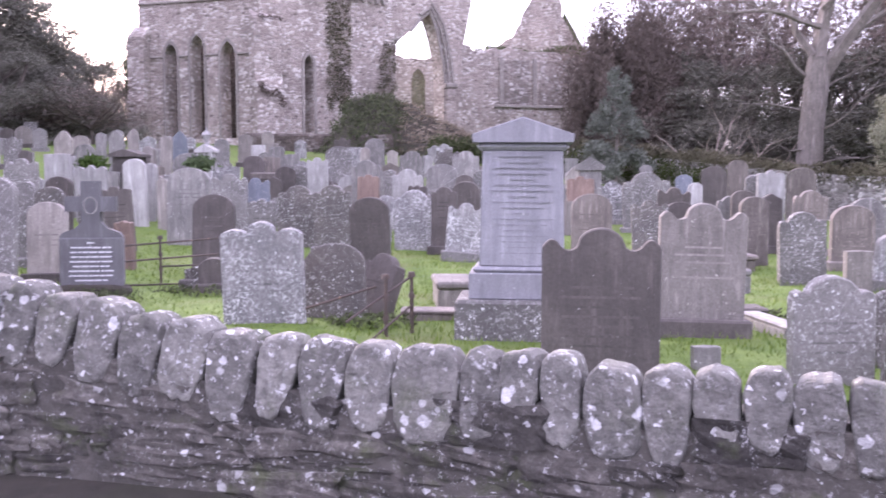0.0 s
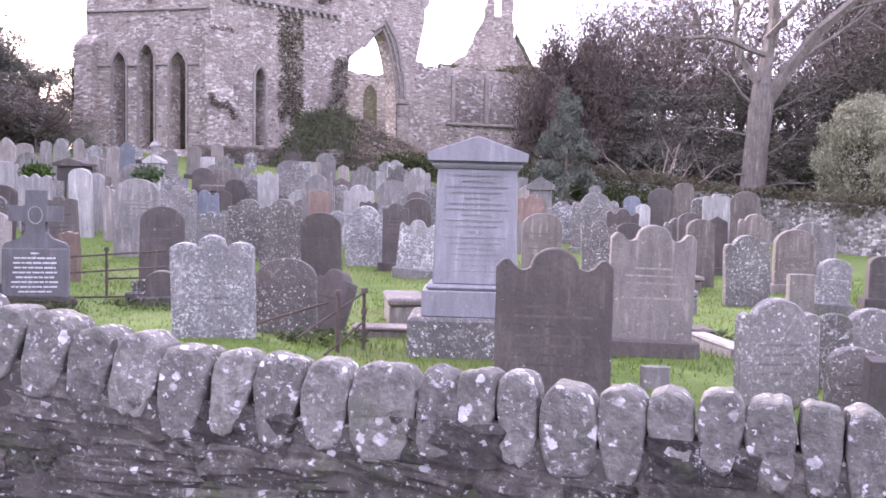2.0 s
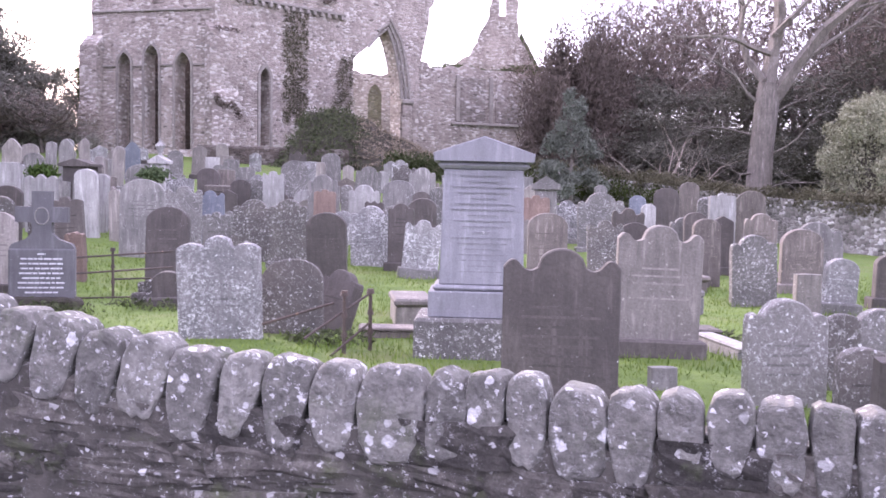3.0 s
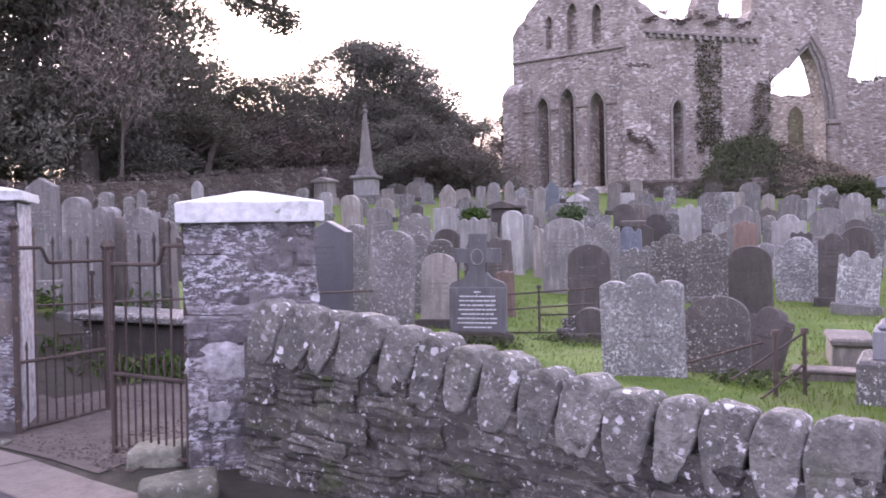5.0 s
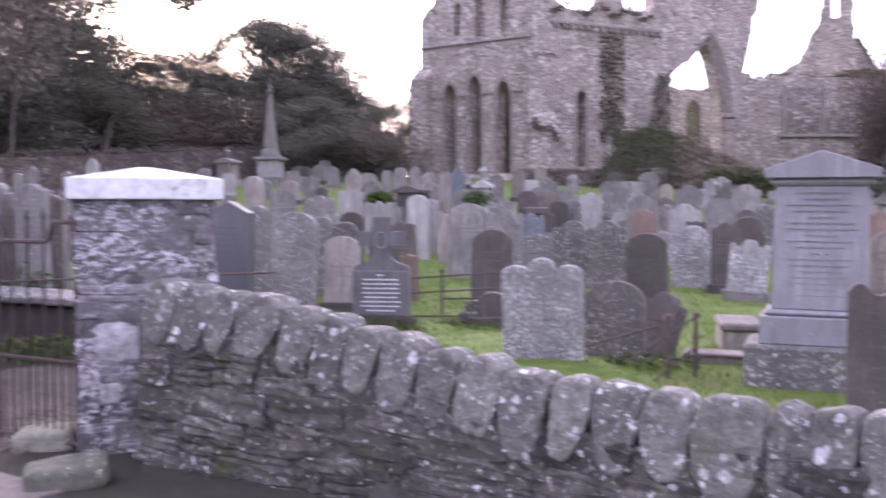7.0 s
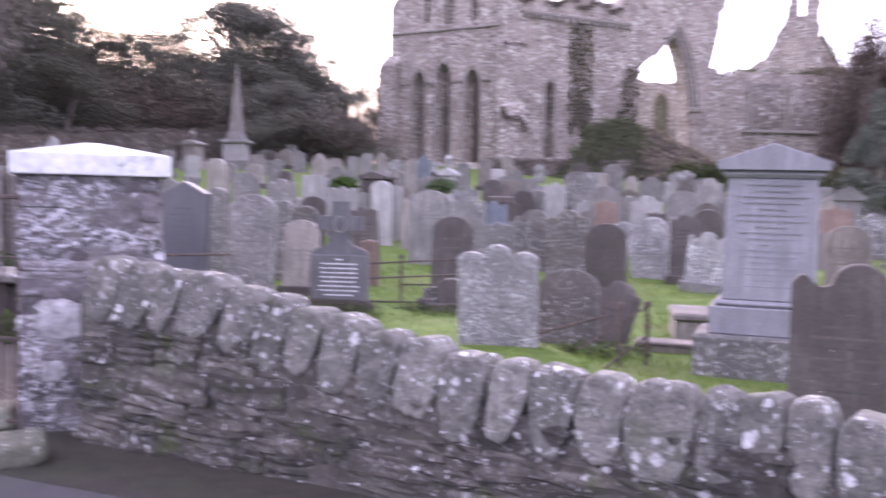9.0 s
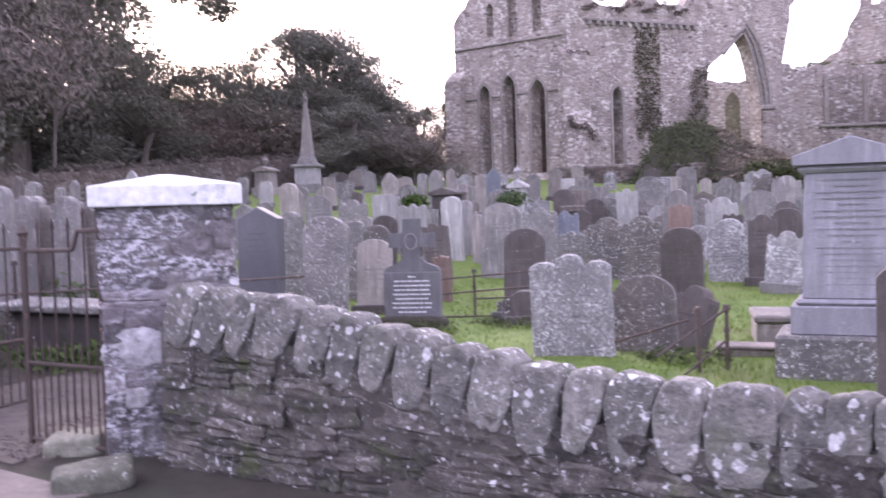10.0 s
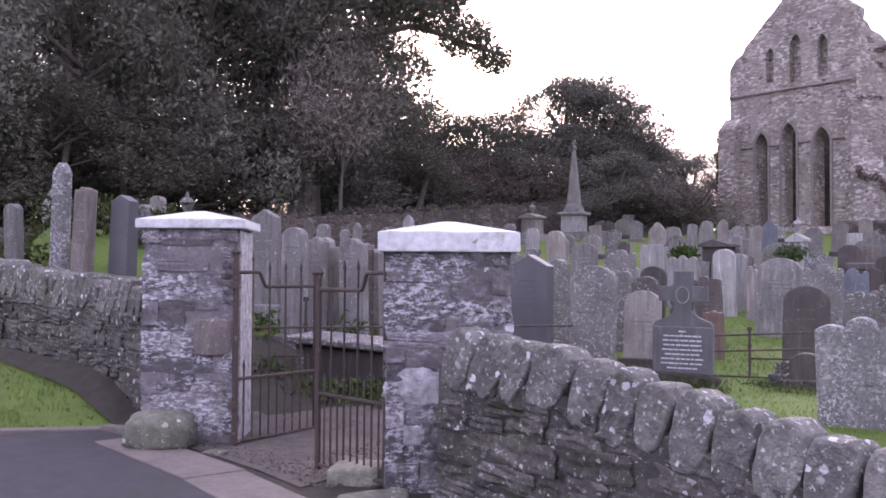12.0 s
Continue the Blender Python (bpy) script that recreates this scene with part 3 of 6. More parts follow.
nave = panel("nave_low_wall", T, (7.2, 65.7), 0, [(-1.8, 2.4), (8.2, 2.4)] + ragged([(8.2, 10.2), (5.0, 10.6), (2.4, 10.8), (0.9, 10.5), (-1.8, 10.9)], 0.4, 0.15, rng),
             [], 1.0, ABBEY, abbey)
for u0, u1 in ((2.0, 4.0), (4.7, 6.7)):
    bm = bmesh.new()
    box(bm, u0, u1, -0.04, 0.05, 7.0, 10.0, 0.05)
    part("blocked_opening", bm, INFILL, nave)
bm = bmesh.new()
box(bm, 1.4, 8.2, -0.18, 0.0, 6.75, 6.95, 0.04)
part("string_course", bm, DRESSED, nave)
for u in (1.75, 4.2, 6.85):
    bm = bmesh.new()
    box(bm, u, u + 0.3, -0.15, 0.0, 6.95, 10.1, 0.04)
    part("pilaster", bm, DRESSED, nave)
belfry = panel("bellcote_gable", (-1.0, 73.9), (8.0, 73.7), 0, [(0, 3), (8.6, 3), (8.6, 11.2)] + ragged([(8.4, 11.4), (6.6, 14.7), (6.5, 17.6), (6.0, 18.8), (5.2, 19.1), (4.6, 18.4), (4.3, 16.2), (2.8, 13.1), (0, 11.6)], 0.5, 0.1, rng),
               [lancet(5.35, 0.5, 16.2, 17.9)], 0.8, ABBEY, abbey)
bm = bmesh.new()
extrude_outline(bm, [(6.7, 14.6), (8.5, 11.3), (8.6, 11.6), (6.8, 14.95)], -0.1, 0.9)
part("coping", bm, IVY, belfry, "green moss on the gable slope")
bm = bmesh.new()
tube(bm, (-0.3, 78, 4), (-0.1, 78, 15.7), 0.07, 0.05)
tagged(part("pole", bm, BARK_DARK), "thin dark pole rising behind the ruined wall", "pole")
# rubble mound and the ledge at the foot of the ruin
bm = bmesh.new()
bmesh.ops.create_grid(bm, x_segments=34, y_segments=18, size=1)
for v in bm.verts:
    u, w = v.co.x, v.co.y
    h = 3.3 * max(0, 1 - abs(w)) ** 0.7 * (1 - 0.72 * max(0, u + 0.35) / 1.35) * min(1, (1 + u) * 5) * min(1, (1 - u) * 4)
    px, py = -4.3 + u * 4.4 + w * 0.6, 54.6 + u * 2.6 + w * 3.2
    v.co = (px, py, float(ground_z(px, py)) - 0.2 + h + 0.35 * noise.noise(Vector((px, py, 3))))
tagged(smooth(part("rubble_mound", bm, EARTH)), "ivy-grown mound of fallen masonry below the arch", "mound")
bm = bmesh.new()
box(bm, -1.0, 7.2, -3.4, -1.6, 2.0, 4.35, 0.1)
o = part("vault_tomb", bm, ABBEY_DARK)
o.matrix_world = Matrix.Translation((C[0], C[1], 0)) @ Matrix.Rotation(math.atan2(S[1] - C[1], S[0] - C[0]) - 0.45, 4, "Z")
tagged(o, "low dark stone vault against the ruin's wall", "tomb")

# ---- the churchyard's far walls ----
def long_wall(name, pts, h0, h1, thick, material, label):
    bm = bmesh.new()
    k = len(pts)
    ring = []
    for i, (x, y) in enumerate(pts):
        a, b = pts[max(0, i - 1)], pts[min(k - 1, i + 1)]
        d = Vector((b[0] - a[0], b[1] - a[1])).normalized()
        nx_, ny_ = -d.y * thick / 2, d.x * thick / 2
        g = float(ground_z(x, y))
        h = h0 + (h1 - h0) * i / (k - 1)
        ring.append([bm.verts.new(q) for q in ((x - nx_, y - ny_, g - 0.4), (x - nx_, y - ny_, g + h), (x + nx_, y + ny_, g + h), (x + nx_, y + ny_, g - 0.4))])
    for a, b in zip(ring, ring[1:]):
        for j in range(4):
            bm.faces.new((a[j], b[j], b[(j + 1) % 4], a[(j + 1) % 4]))
    bm.faces.new(ring[0])
    bm.faces.new(ring[-1][::-1])
    bmesh.ops.recalc_face_normals(bm, faces=bm.faces)
    return tagged(part(name, bm, material), label, "wall", kind="structure")


long_wall("wall_east", [(3.2, 44.5), (6.4, 39.8), (9.6, 34.9), (11.4, 31.0), (13.0, 27.3), (15.0, 22.0), (18.0, 14.0)], 1.4, 1.6, 0.5, FAR_WALL, "grey rubble boundary wall overgrown with ivy along its top")
west = [(-math.sin(radians(q)) * d, math.cos(radians(q)) * d) for q, d in ((75, 31), (68, 31), (62, 31.5), (55, 33), (48, 34.5), (41, 37.5), (34, 44), (27, 51), (22, 57))]
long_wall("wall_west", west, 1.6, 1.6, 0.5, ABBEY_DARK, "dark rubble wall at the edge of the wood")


# ---- gravestones ----
def top_drop(style, u, w):
    """How far the head of a stone falls below its highest point, at u from -1 to 1 across it."""
    a = abs(u)
    arc = lambda x, r: r * (1 - math.sqrt(max(0.0, 1 - x * x)))
    if style == "round":
        return arc(u, 0.36 * w)
    if style == "shoulder":
        return arc(a / 0.66, 0.3 * w) if a < 0.64 else 0.235 * w - 0.05 * w * math.sin(math.pi * (a - 0.64) / 0.36) + 0.05 * w * (a > 0.97)
    if style == "ogee":
        if a < 0.41:
            return arc(a / 0.43, 0.19 * w)
        return 0.165 * w + 0.03 * w * math.sin(math.pi * min(1, (a - 0.41) / 0.3)) - (0.065 * w * math.sin(math.pi * (a - 0.7) / 0.3) if a > 0.7 else 0)
    if style == "scroll":
        return 0.05 * w + 0.055 * w * -math.cos(a * 2.6 * math.pi) + 0.06 * w * a
    if style == "triple":
        return arc(a / 0.36, 0.14 * w) if a < 0.34 else 0.09 * w + arc((a - 0.67) / 0.36, 0.12 * w)
    if style == "gothic":
        return 0.52 * w * a ** 1.5
    if style == "peak":
        return 0.26 * w * a
    return 0.02 * w * a


DESCRIBE = {"dark": "dark weathered", "dark_lichen": "dark lichen-spotted", "pale": "pale streaked sandstone", "lichen": "grey lichen-covered",
            "lichen_white": "grey white-lichened", "grey": "grey weathered", "brown": "brown sandstone", "red": "reddish sandstone",
            "blue": "bluish slate", "white": "white streaked marble", "polished": "dark polished granite", "granite": "grey granite", "monument": "blue-grey granite"}
SHAPES = {"round": "round-headed", "shoulder": "shouldered round-topped", "ogee": "scroll-shouldered", "scroll": "wavy-topped", "triple": "three-lobed",
          "gothic": "pointed", "peak": "gable-topped", "flat": "flat-topped"}
stone_rng = random.Random(11)


def headstone(x, y, w, h, style, mat, yaw=None, lean=None, roll=None, thick=None, base=None):
    """A standing gravestone: slab with a shaped head, on a plinth where it has one."""
    yaw = stone_rng.uniform(-6, 6) + 0.12 * math.degrees(math.atan2(-x, y)) if yaw is None else yaw
    lean = stone_rng.gauss(0, 2.2) if lean is None else lean
    roll = stone_rng.gauss(0, 1.6) if roll is None else roll
    thick = thick or 0.11 + 0.05 * stone_rng.random()
    base = (stone_rng.random() < 0.4 and math.hypot(x, y) > 11) if base is None else base
    g = float(ground_z(x, y))
    th = thing("gravestone", pose(x, y, g, lean, roll, yaw), f"{DESCRIBE[mat]} {SHAPES[style]} gravestone standing in turf", "gravestone", "gravestones")
    n = 44
    pts = [(w / 2, -0.3), (w / 2, h - top_drop(style, 1, w))]
    pts += [(w / 2 * math.cos(math.pi * i / n), h - top_drop(style, math.cos(math.pi * i / n), w)) for i in range(1, n)]
    pts += [(-w / 2, h - top_drop(style, -1, w)), (-w / 2, -0.3)]
    bm = bmesh.new()
    extrude_outline(bm, pts, -thick / 2, thick / 2, 0.012)
    slab = part("slab", bm, HEAD[mat], th)
    if math.hypot(x, y) < 21:
        for i in range(stone_rng.randint(4, 8)):
            k = w * stone_rng.uniform(0.2, 0.36)
            z = h - 0.36 * w - 0.14 - i * 0.075
            if z > 0.2:
                bm = bmesh.new()
                box(bm, -k, k, -thick / 2 - 0.0012, -thick / 2 + 0.002, z, z + 0.02)
                part("inscription_line", bm, HEAD[mat], slab)
    if base:
        bm = bmesh.new()
        box(bm, -w / 2 - 0.07, w / 2 + 0.07, -thick / 2 - 0.08, thick / 2 + 0.08, -0.3, 0.12 + 0.06 * stone_rng.random(), 0.02)
        part("plinth", bm, HEAD["grey" if mat in ("lichen_white", "white") else "dark" if mat == "pale" else mat], th)
    return th


headstone(0.90, 7.13, 0.90, 1.19, "ogee", "dark", yaw=-4, lean=0, roll=0.5)
headstone(2.14, 9.32, 0.85, 1.33, "ogee", "pale", yaw=-1, lean=1, roll=1.5, base=True)
headstone(-2.41, 9.99, 0.89, 1.12, "triple", "lichen_white", yaw=2, lean=3, roll=-1)
headstone(-1.70, 10.44, 0.69, 0.85, "round", "dark_lichen", yaw=0)
headstone(3.06, 6.18, 0.32, 0.54, "flat", "dark")
headstone(-6.37, 9.94, 0.56, 1.70, "peak", "polished", yaw=5, thick=0.20)
headstone(-6.29, 11.39, 0.63, 1.56, "round", "lichen", yaw=7, thick=0.17)
headstone(-8.20, 13.75, 0.35, 1.52, "round", "lichen", yaw=7, thick=0.17)
headstone(-12.96, 21.63, 0.55, 1.77, "round", "pale", yaw=-2, thick=0.14)
headstone(-10.22, 18.22, 0.57, 1.74, "round", "grey", yaw=9, thick=0.15)
headstone(-12.25, 23.28, 0.43, 1.75, "ogee", "lichen", yaw=8, thick=0.13)
headstone(-8.43, 16.47, 0.56, 1.72, "ogee", "lichen", yaw=3, thick=0.13)
headstone(-7.46, 14.72, 0.30, 1.39, "round", "lichen", yaw=4, thick=0.15)
headstone(-11.81, 23.16, 0.33, 1.45, "round", "dark", yaw=-3, thick=0.13)
headstone(-10.26, 21.70, 0.60, 1.52, "flat", "white", yaw=0, thick=0.17)
headstone(-8.14, 17.17, 0.51, 1.38, "round", "dark", yaw=6, thick=0.13)
headstone(-6.90, 14.44, 0.45, 1.34, "round", "dark_lichen", yaw=7, thick=0.13)
headstone(-6.38, 13.13, 0.57, 1.17, "round", "pale", yaw=5, thick=0.13)
headstone(-6.59, 15.13, 0.39, 1.27, "round", "dark_lichen", yaw=-3, thick=0.16)
headstone(-9.17, 21.09, 0.74, 1.35, "scroll", "white", yaw=-1, thick=0.13)
headstone(-6.95, 17.14, 0.62, 1.24, "triple", "dark", yaw=8, thick=0.16)
headstone(-5.91, 14.86, 0.29, 0.81, "triple", "red", yaw=0, thick=0.17)
headstone(-8.08, 20.99, 0.50, 1.56, "round", "white", yaw=3, thick=0.15)
headstone(-8.19, 22.02, 0.32, 1.39, "round", "white", yaw=-1, thick=0.17)
headstone(-13.31, 31.28, 0.34, 1.50, "round", "grey", yaw=5, thick=0.17)
headstone(-12.45, 30.56, 0.44, 1.66, "gothic", "grey", yaw=7, thick=0.13)
headstone(-13.06, 33.54, 0.33, 1.56, "gothic", "pale", yaw=1, thick=0.13)
headstone(-10.44, 28.12, 0.30, 1.39, "round", "pale", yaw=-2, thick=0.12)
headstone(-10.99, 31.11, 0.39, 1.52, "round", "pale", yaw=-0, thick=0.15)
headstone(-8.06, 22.60, 0.28, 1.06, "ogee", "pale", yaw=-4, thick=0.15)
headstone(-7.51, 21.73, 0.28, 1.20, "ogee", "lichen", yaw=0, thick=0.14)
headstone(-6.06, 18.51, 0.87, 1.57, "round", "grey", yaw=6, thick=0.14)
headstone(-4.59, 15.31, 0.71, 1.25, "round", "dark", yaw=-0, thick=0.14)
headstone(-5.84, 20.67, 0.80, 1.35, "ogee", "lichen", yaw=4, thick=0.12)
headstone(-5.37, 21.31, 0.64, 1.24, "ogee", "blue", yaw=7, thick=0.12)
headstone(-4.77, 19.40, 0.57, 0.93, "triple", "lichen", yaw=5, thick=0.16)
headstone(-7.34, 20.72, 0.28, 1.16, "round", "pale", yaw=-3, thick=0.16)
headstone(-8.39, 25.64, 0.89, 1.44, "round", "grey", yaw=1, thick=0.15)
headstone(-3.93, 18.87, 0.84, 1.27, "shoulder", "dark_lichen", yaw=-4, thick=0.12)
headstone(-3.01, 18.03, 0.75, 1.35, "shoulder", "dark_lichen", yaw=-3, thick=0.17)
headstone(-2.05, 16.25, 0.70, 1.21, "round", "dark", yaw=-3, thick=0.16)
headstone(-4.71, 25.55, 0.57, 1.54, "ogee", "white", yaw=6, thick=0.17)
headstone(-4.53, 28.20, 0.81, 1.74, "round", "lichen", yaw=-1, thick=0.14)
headstone(-3.08, 23.78, 0.76, 1.65, "shoulder", "grey", yaw=1, thick=0.16)
headstone(-2.84, 21.80, 0.51, 1.40, "triple", "red", yaw=-4, thick=0.16)
headstone(-4.20, 34.54, 0.71, 1.73, "round", "grey", yaw=4, thick=0.16)
headstone(-4.57, 33.67, 0.32, 1.42, "round", "pale", yaw=-5, thick=0.17)
headstone(-2.51, 23.85, 0.30, 1.42, "round", "lichen", yaw=-4, thick=0.14)
headstone(-2.29, 20.35, 0.32, 1.03, "round", "lichen_white", yaw=2, thick=0.17)
headstone(-2.39, 28.11, 0.78, 1.73, "shoulder", "grey", yaw=-1, thick=0.17)
headstone(-2.00, 22.89, 0.76, 1.51, "shoulder", "white", yaw=1, thick=0.14)
headstone(-1.48, 18.92, 0.85, 1.25, "shoulder", "lichen_white", yaw=-2, thick=0.13)
headstone(-1.64, 20.92, 0.42, 1.25, "scroll", "dark", yaw=-5, thick=0.13)
headstone(-1.38, 30.27, 0.74, 1.75, "ogee", "dark_lichen", yaw=3, thick=0.17)
headstone(-1.21, 23.95, 0.82, 1.63, "round", "grey", yaw=-4, thick=0.12)
headstone(-0.74, 29.94, 0.87, 1.73, "shoulder", "grey", yaw=6, thick=0.15)
headstone(-0.56, 22.97, 0.44, 1.43, "round", "dark", yaw=-1, thick=0.13)
headstone(-0.25, 23.98, 0.44, 1.51, "round", "lichen", yaw=1, thick=0.16)
headstone(-0.46, 20.48, 0.62, 1.39, "round", "dark", yaw=-0, thick=0.14)
headstone(-0.87, 18.46, 0.51, 1.34, "shoulder", "dark", yaw=-5, thick=0.17)
headstone(-1.14, 19.45, 0.34, 1.24, "round", "lichen", yaw=-5, thick=0.14)
headstone(-0.47, 17.27, 0.68, 1.09, "ogee", "lichen_white", yaw=4, thick=0.13, roll=5)
headstone(-14.84, 34.96, 0.33, 1.20, "gothic", "grey", yaw=6, thick=0.17)
headstone(-13.61, 33.31, 0.48, 1.24, "triple", "grey", yaw=4, thick=0.16)
headstone(-14.45, 37.28, 0.43, 1.33, "gothic", "pale", yaw=-2, thick=0.14)
headstone(-11.44, 30.93, 0.40, 1.13, "round", "pale", yaw=-2, thick=0.16)
headstone(-13.82, 39.64, 0.39, 1.01, "round", "grey", yaw=-0, thick=0.14)
headstone(-12.11, 36.00, 0.57, 1.45, "gothic", "blue", yaw=8, thick=0.16)
headstone(-10.28, 38.64, 0.58, 1.35, "round", "pale", yaw=7, thick=0.14)
headstone(-9.24, 36.84, 0.54, 1.06, "flat", "white", yaw=2, thick=0.16)
headstone(-8.08, 35.06, 0.58, 1.16, "flat", "grey", yaw=1, thick=0.13)
headstone(-6.86, 32.26, 0.58, 1.12, "flat", "grey", yaw=0, thick=0.13)
headstone(-7.66, 30.02, 0.71, 1.15, "round", "dark", yaw=0, thick=0.17)
headstone(-7.38, 31.12, 0.56, 1.06, "flat", "brown", yaw=7, thick=0.15)
headstone(-6.25, 28.30, 0.62, 1.01, "round", "dark", yaw=1, thick=0.14)
headstone(-11.39, 24.46, 0.64, 1.31, "ogee", "white", yaw=-2, thick=0.13)
headstone(4.17, 24.63, 1.24, 1.59, "shoulder", "lichen", yaw=2, thick=0.16)
headstone(4.77, 28.59, 0.39, 1.65, "round", "grey", yaw=-3, thick=0.16)
headstone(3.53, 26.75, 0.70, 1.22, "shoulder", "lichen_white", yaw=2, thick=0.15)
headstone(2.36, 23.87, 0.69, 1.46, "triple", "red", yaw=1, thick=0.16)
headstone(2.09, 18.87, 0.81, 1.24, "round", "brown", yaw=-2, thick=0.16)
headstone(5.49, 26.42, 0.47, 1.50, "round", "blue", yaw=-4, thick=0.14)
headstone(5.56, 25.38, 0.38, 1.32, "round", "white", yaw=2, thick=0.15)
headstone(6.52, 27.23, 0.73, 1.74, "round", "dark", yaw=-4, thick=0.17)
headstone(8.74, 33.36, 0.69, 1.77, "round", "brown", yaw=0, thick=0.15)
headstone(4.00, 20.60, 0.71, 1.35, "ogee", "dark", yaw=-7, thick=0.15)
headstone(3.01, 17.22, 0.67, 1.18, "ogee", "dark_lichen", yaw=-4, thick=0.15)
headstone(3.61, 17.62, 0.54, 1.14, "round", "dark", yaw=-2, thick=0.16)
headstone(5.18, 20.33, 0.55, 1.18, "shoulder", "grey", yaw=0, thick=0.16)
headstone(5.37, 19.77, 0.49, 1.32, "round", "dark", yaw=-4, thick=0.15)
headstone(4.79, 16.92, 0.49, 1.26, "round", "brown", yaw=1, thick=0.16)
headstone(6.42, 23.11, 0.37, 1.61, "round", "lichen", yaw=-4, thick=0.16)
headstone(6.72, 22.50, 0.64, 1.73, "triple", "white", yaw=2, thick=0.15)
headstone(5.88, 19.62, 0.46, 1.26, "peak", "dark", yaw=4, thick=0.17)
headstone(9.40, 28.54, 0.86, 1.75, "round", "brown", yaw=-2, thick=0.15)
headstone(6.56, 19.41, 0.67, 1.34, "shoulder", "brown", yaw=-6, thick=0.16)
headstone(4.73, 14.11, 0.70, 1.09, "shoulder", "lichen", yaw=3, thick=0.14)
headstone(6.21, 16.13, 0.72, 1.13, "round", "brown", yaw=-0, thick=0.16)
headstone(6.80, 16.86, 0.97, 1.24, "shoulder", "grey", yaw=0, thick=0.13)
headstone(5.05, 12.83, 0.35, 0.60, "flat", "pale", yaw=1, thick=0.15)
headstone(5.64, 13.23, 0.47, 0.80, "round", "lichen_white", yaw=-1, thick=0.14, roll=4)
headstone(6.74, 14.05, 0.42, 0.81, "round", "dark", yaw=-2, thick=0.16)
headstone(2.64, 7.11, 0.61, 0.83, "shoulder", "lichen", yaw=-1, thick=0.16)
headstone(3.39, 7.78, 0.28, 0.64, "round", "dark_lichen", yaw=-8, thick=0.13)
headstone(3.72, 7.85, 0.44, 0.68, "round", "lichen", yaw=-4, thick=0.15)
headstone(3.03, 6.62, 0.38, 0.53, "round", "dark_lichen", yaw=-6, thick=0.15)
headstone(-10.16, 8.93, 0.48, 1.50, "peak", "grey", yaw=7, thick=0.12)
headstone(-9.25, 8.60, 0.38, 1.59, "round", "grey", yaw=5, thick=0.13)
headstone(-9.49, 9.22, 0.33, 1.36, "shoulder", "grey", yaw=0, thick=0.13)
headstone(-9.80, 9.76, 0.28, 1.23, "round", "grey", yaw=3, thick=0.13)
headstone(-9.40, 9.59, 0.28, 1.24, "flat", "pale", yaw=2, thick=0.12)
headstone(-8.82, 9.32, 0.42, 1.55, "shoulder", "grey", yaw=5, thick=0.14)
headstone(-8.74, 9.65, 0.30, 1.42, "shoulder", "pale", yaw=6, thick=0.15)
headstone(-21.14, 20.17, 0.28, 1.90, "gothic", "dark", yaw=2, thick=0.17)
headstone(-12.88, 12.62, 0.28, 1.56, "round", "grey", yaw=-1, thick=0.14)
headstone(-17.92, 18.54, 0.28, 1.75, "round", "lichen", yaw=3, thick=0.14)
headstone(-19.95, 21.10, 0.28, 1.73, "gothic", "grey", yaw=1, thick=0.16)
headstone(-17.63, 19.87, 0.28, 1.76, "peak", "lichen", yaw=3, thick=0.12)
headstone(-18.81, 22.35, 0.38, 1.97, "gothic", "white", yaw=6, thick=0.12)
headstone(-12.75, 7.22, 0.28, 1.72, "gothic", "lichen_white", yaw=8, thick=0.14, roll=3)
headstone(-11.66, 6.91, 0.28, 1.73, "ogee", "brown", yaw=8, thick=0.17)
headstone(-11.26, 7.29, 0.34, 1.31, "peak", "polished", yaw=11, thick=0.20)
headstone(-11.75, 6.5, 0.34, 1.0, "round", "lichen_white", yaw=11, thick=0.15)
headstone(-12.41, 8.44, 0.28, 0.63, "round", "lichen", yaw=5, thick=0.13)
headstone(-13.14, 9.15, 0.28, 0.75, "round", "pale", yaw=8, thick=0.15)
headstone(-8.7, 6.3, 0.3, 1.72, "flat", "grey", yaw=12, thick=0.17)
headstone(-13.41, 6.93, 0.28, 1.74, "round", "grey", yaw=9, thick=0.14)


# ---- the monument, the cross and other memorials ----
def block(parent, name, w, d, z0, z1, mat, bevel=0.015, taper=0.0, label=""):
    bm = bmesh.new()
    box(bm, -w / 2, w / 2, -d / 2, d / 2, z0, z1, bevel)
    if taper:
        for v in bm.verts:
            if v.co.z > (z0 + z1) / 2:
                v.co.x *= 1 - taper
                v.co.y *= 1 - taper
    return part(name, bm, mat, parent, label)


def text_bars(parent, widths, z0, step, y, height, mat, rng):
    """Worn lettering too small to read: lines of plain bars, a bar for each word."""
    bm = bmesh.new()
    for i, w in enumerate(widths):
        u = -w / 2
        while u < w / 2 - 0.01:
            k = min(w / 2, u + rng.uniform(0.035, 0.11))
            box(bm, u, k, y - 0.004, y + 0.004, z0 - i * step, z0 - i * step + height)
            u = k + rng.uniform(0.008, 0.016)
    tagged(part("inscription", bm, mat, parent), kind="stuff")


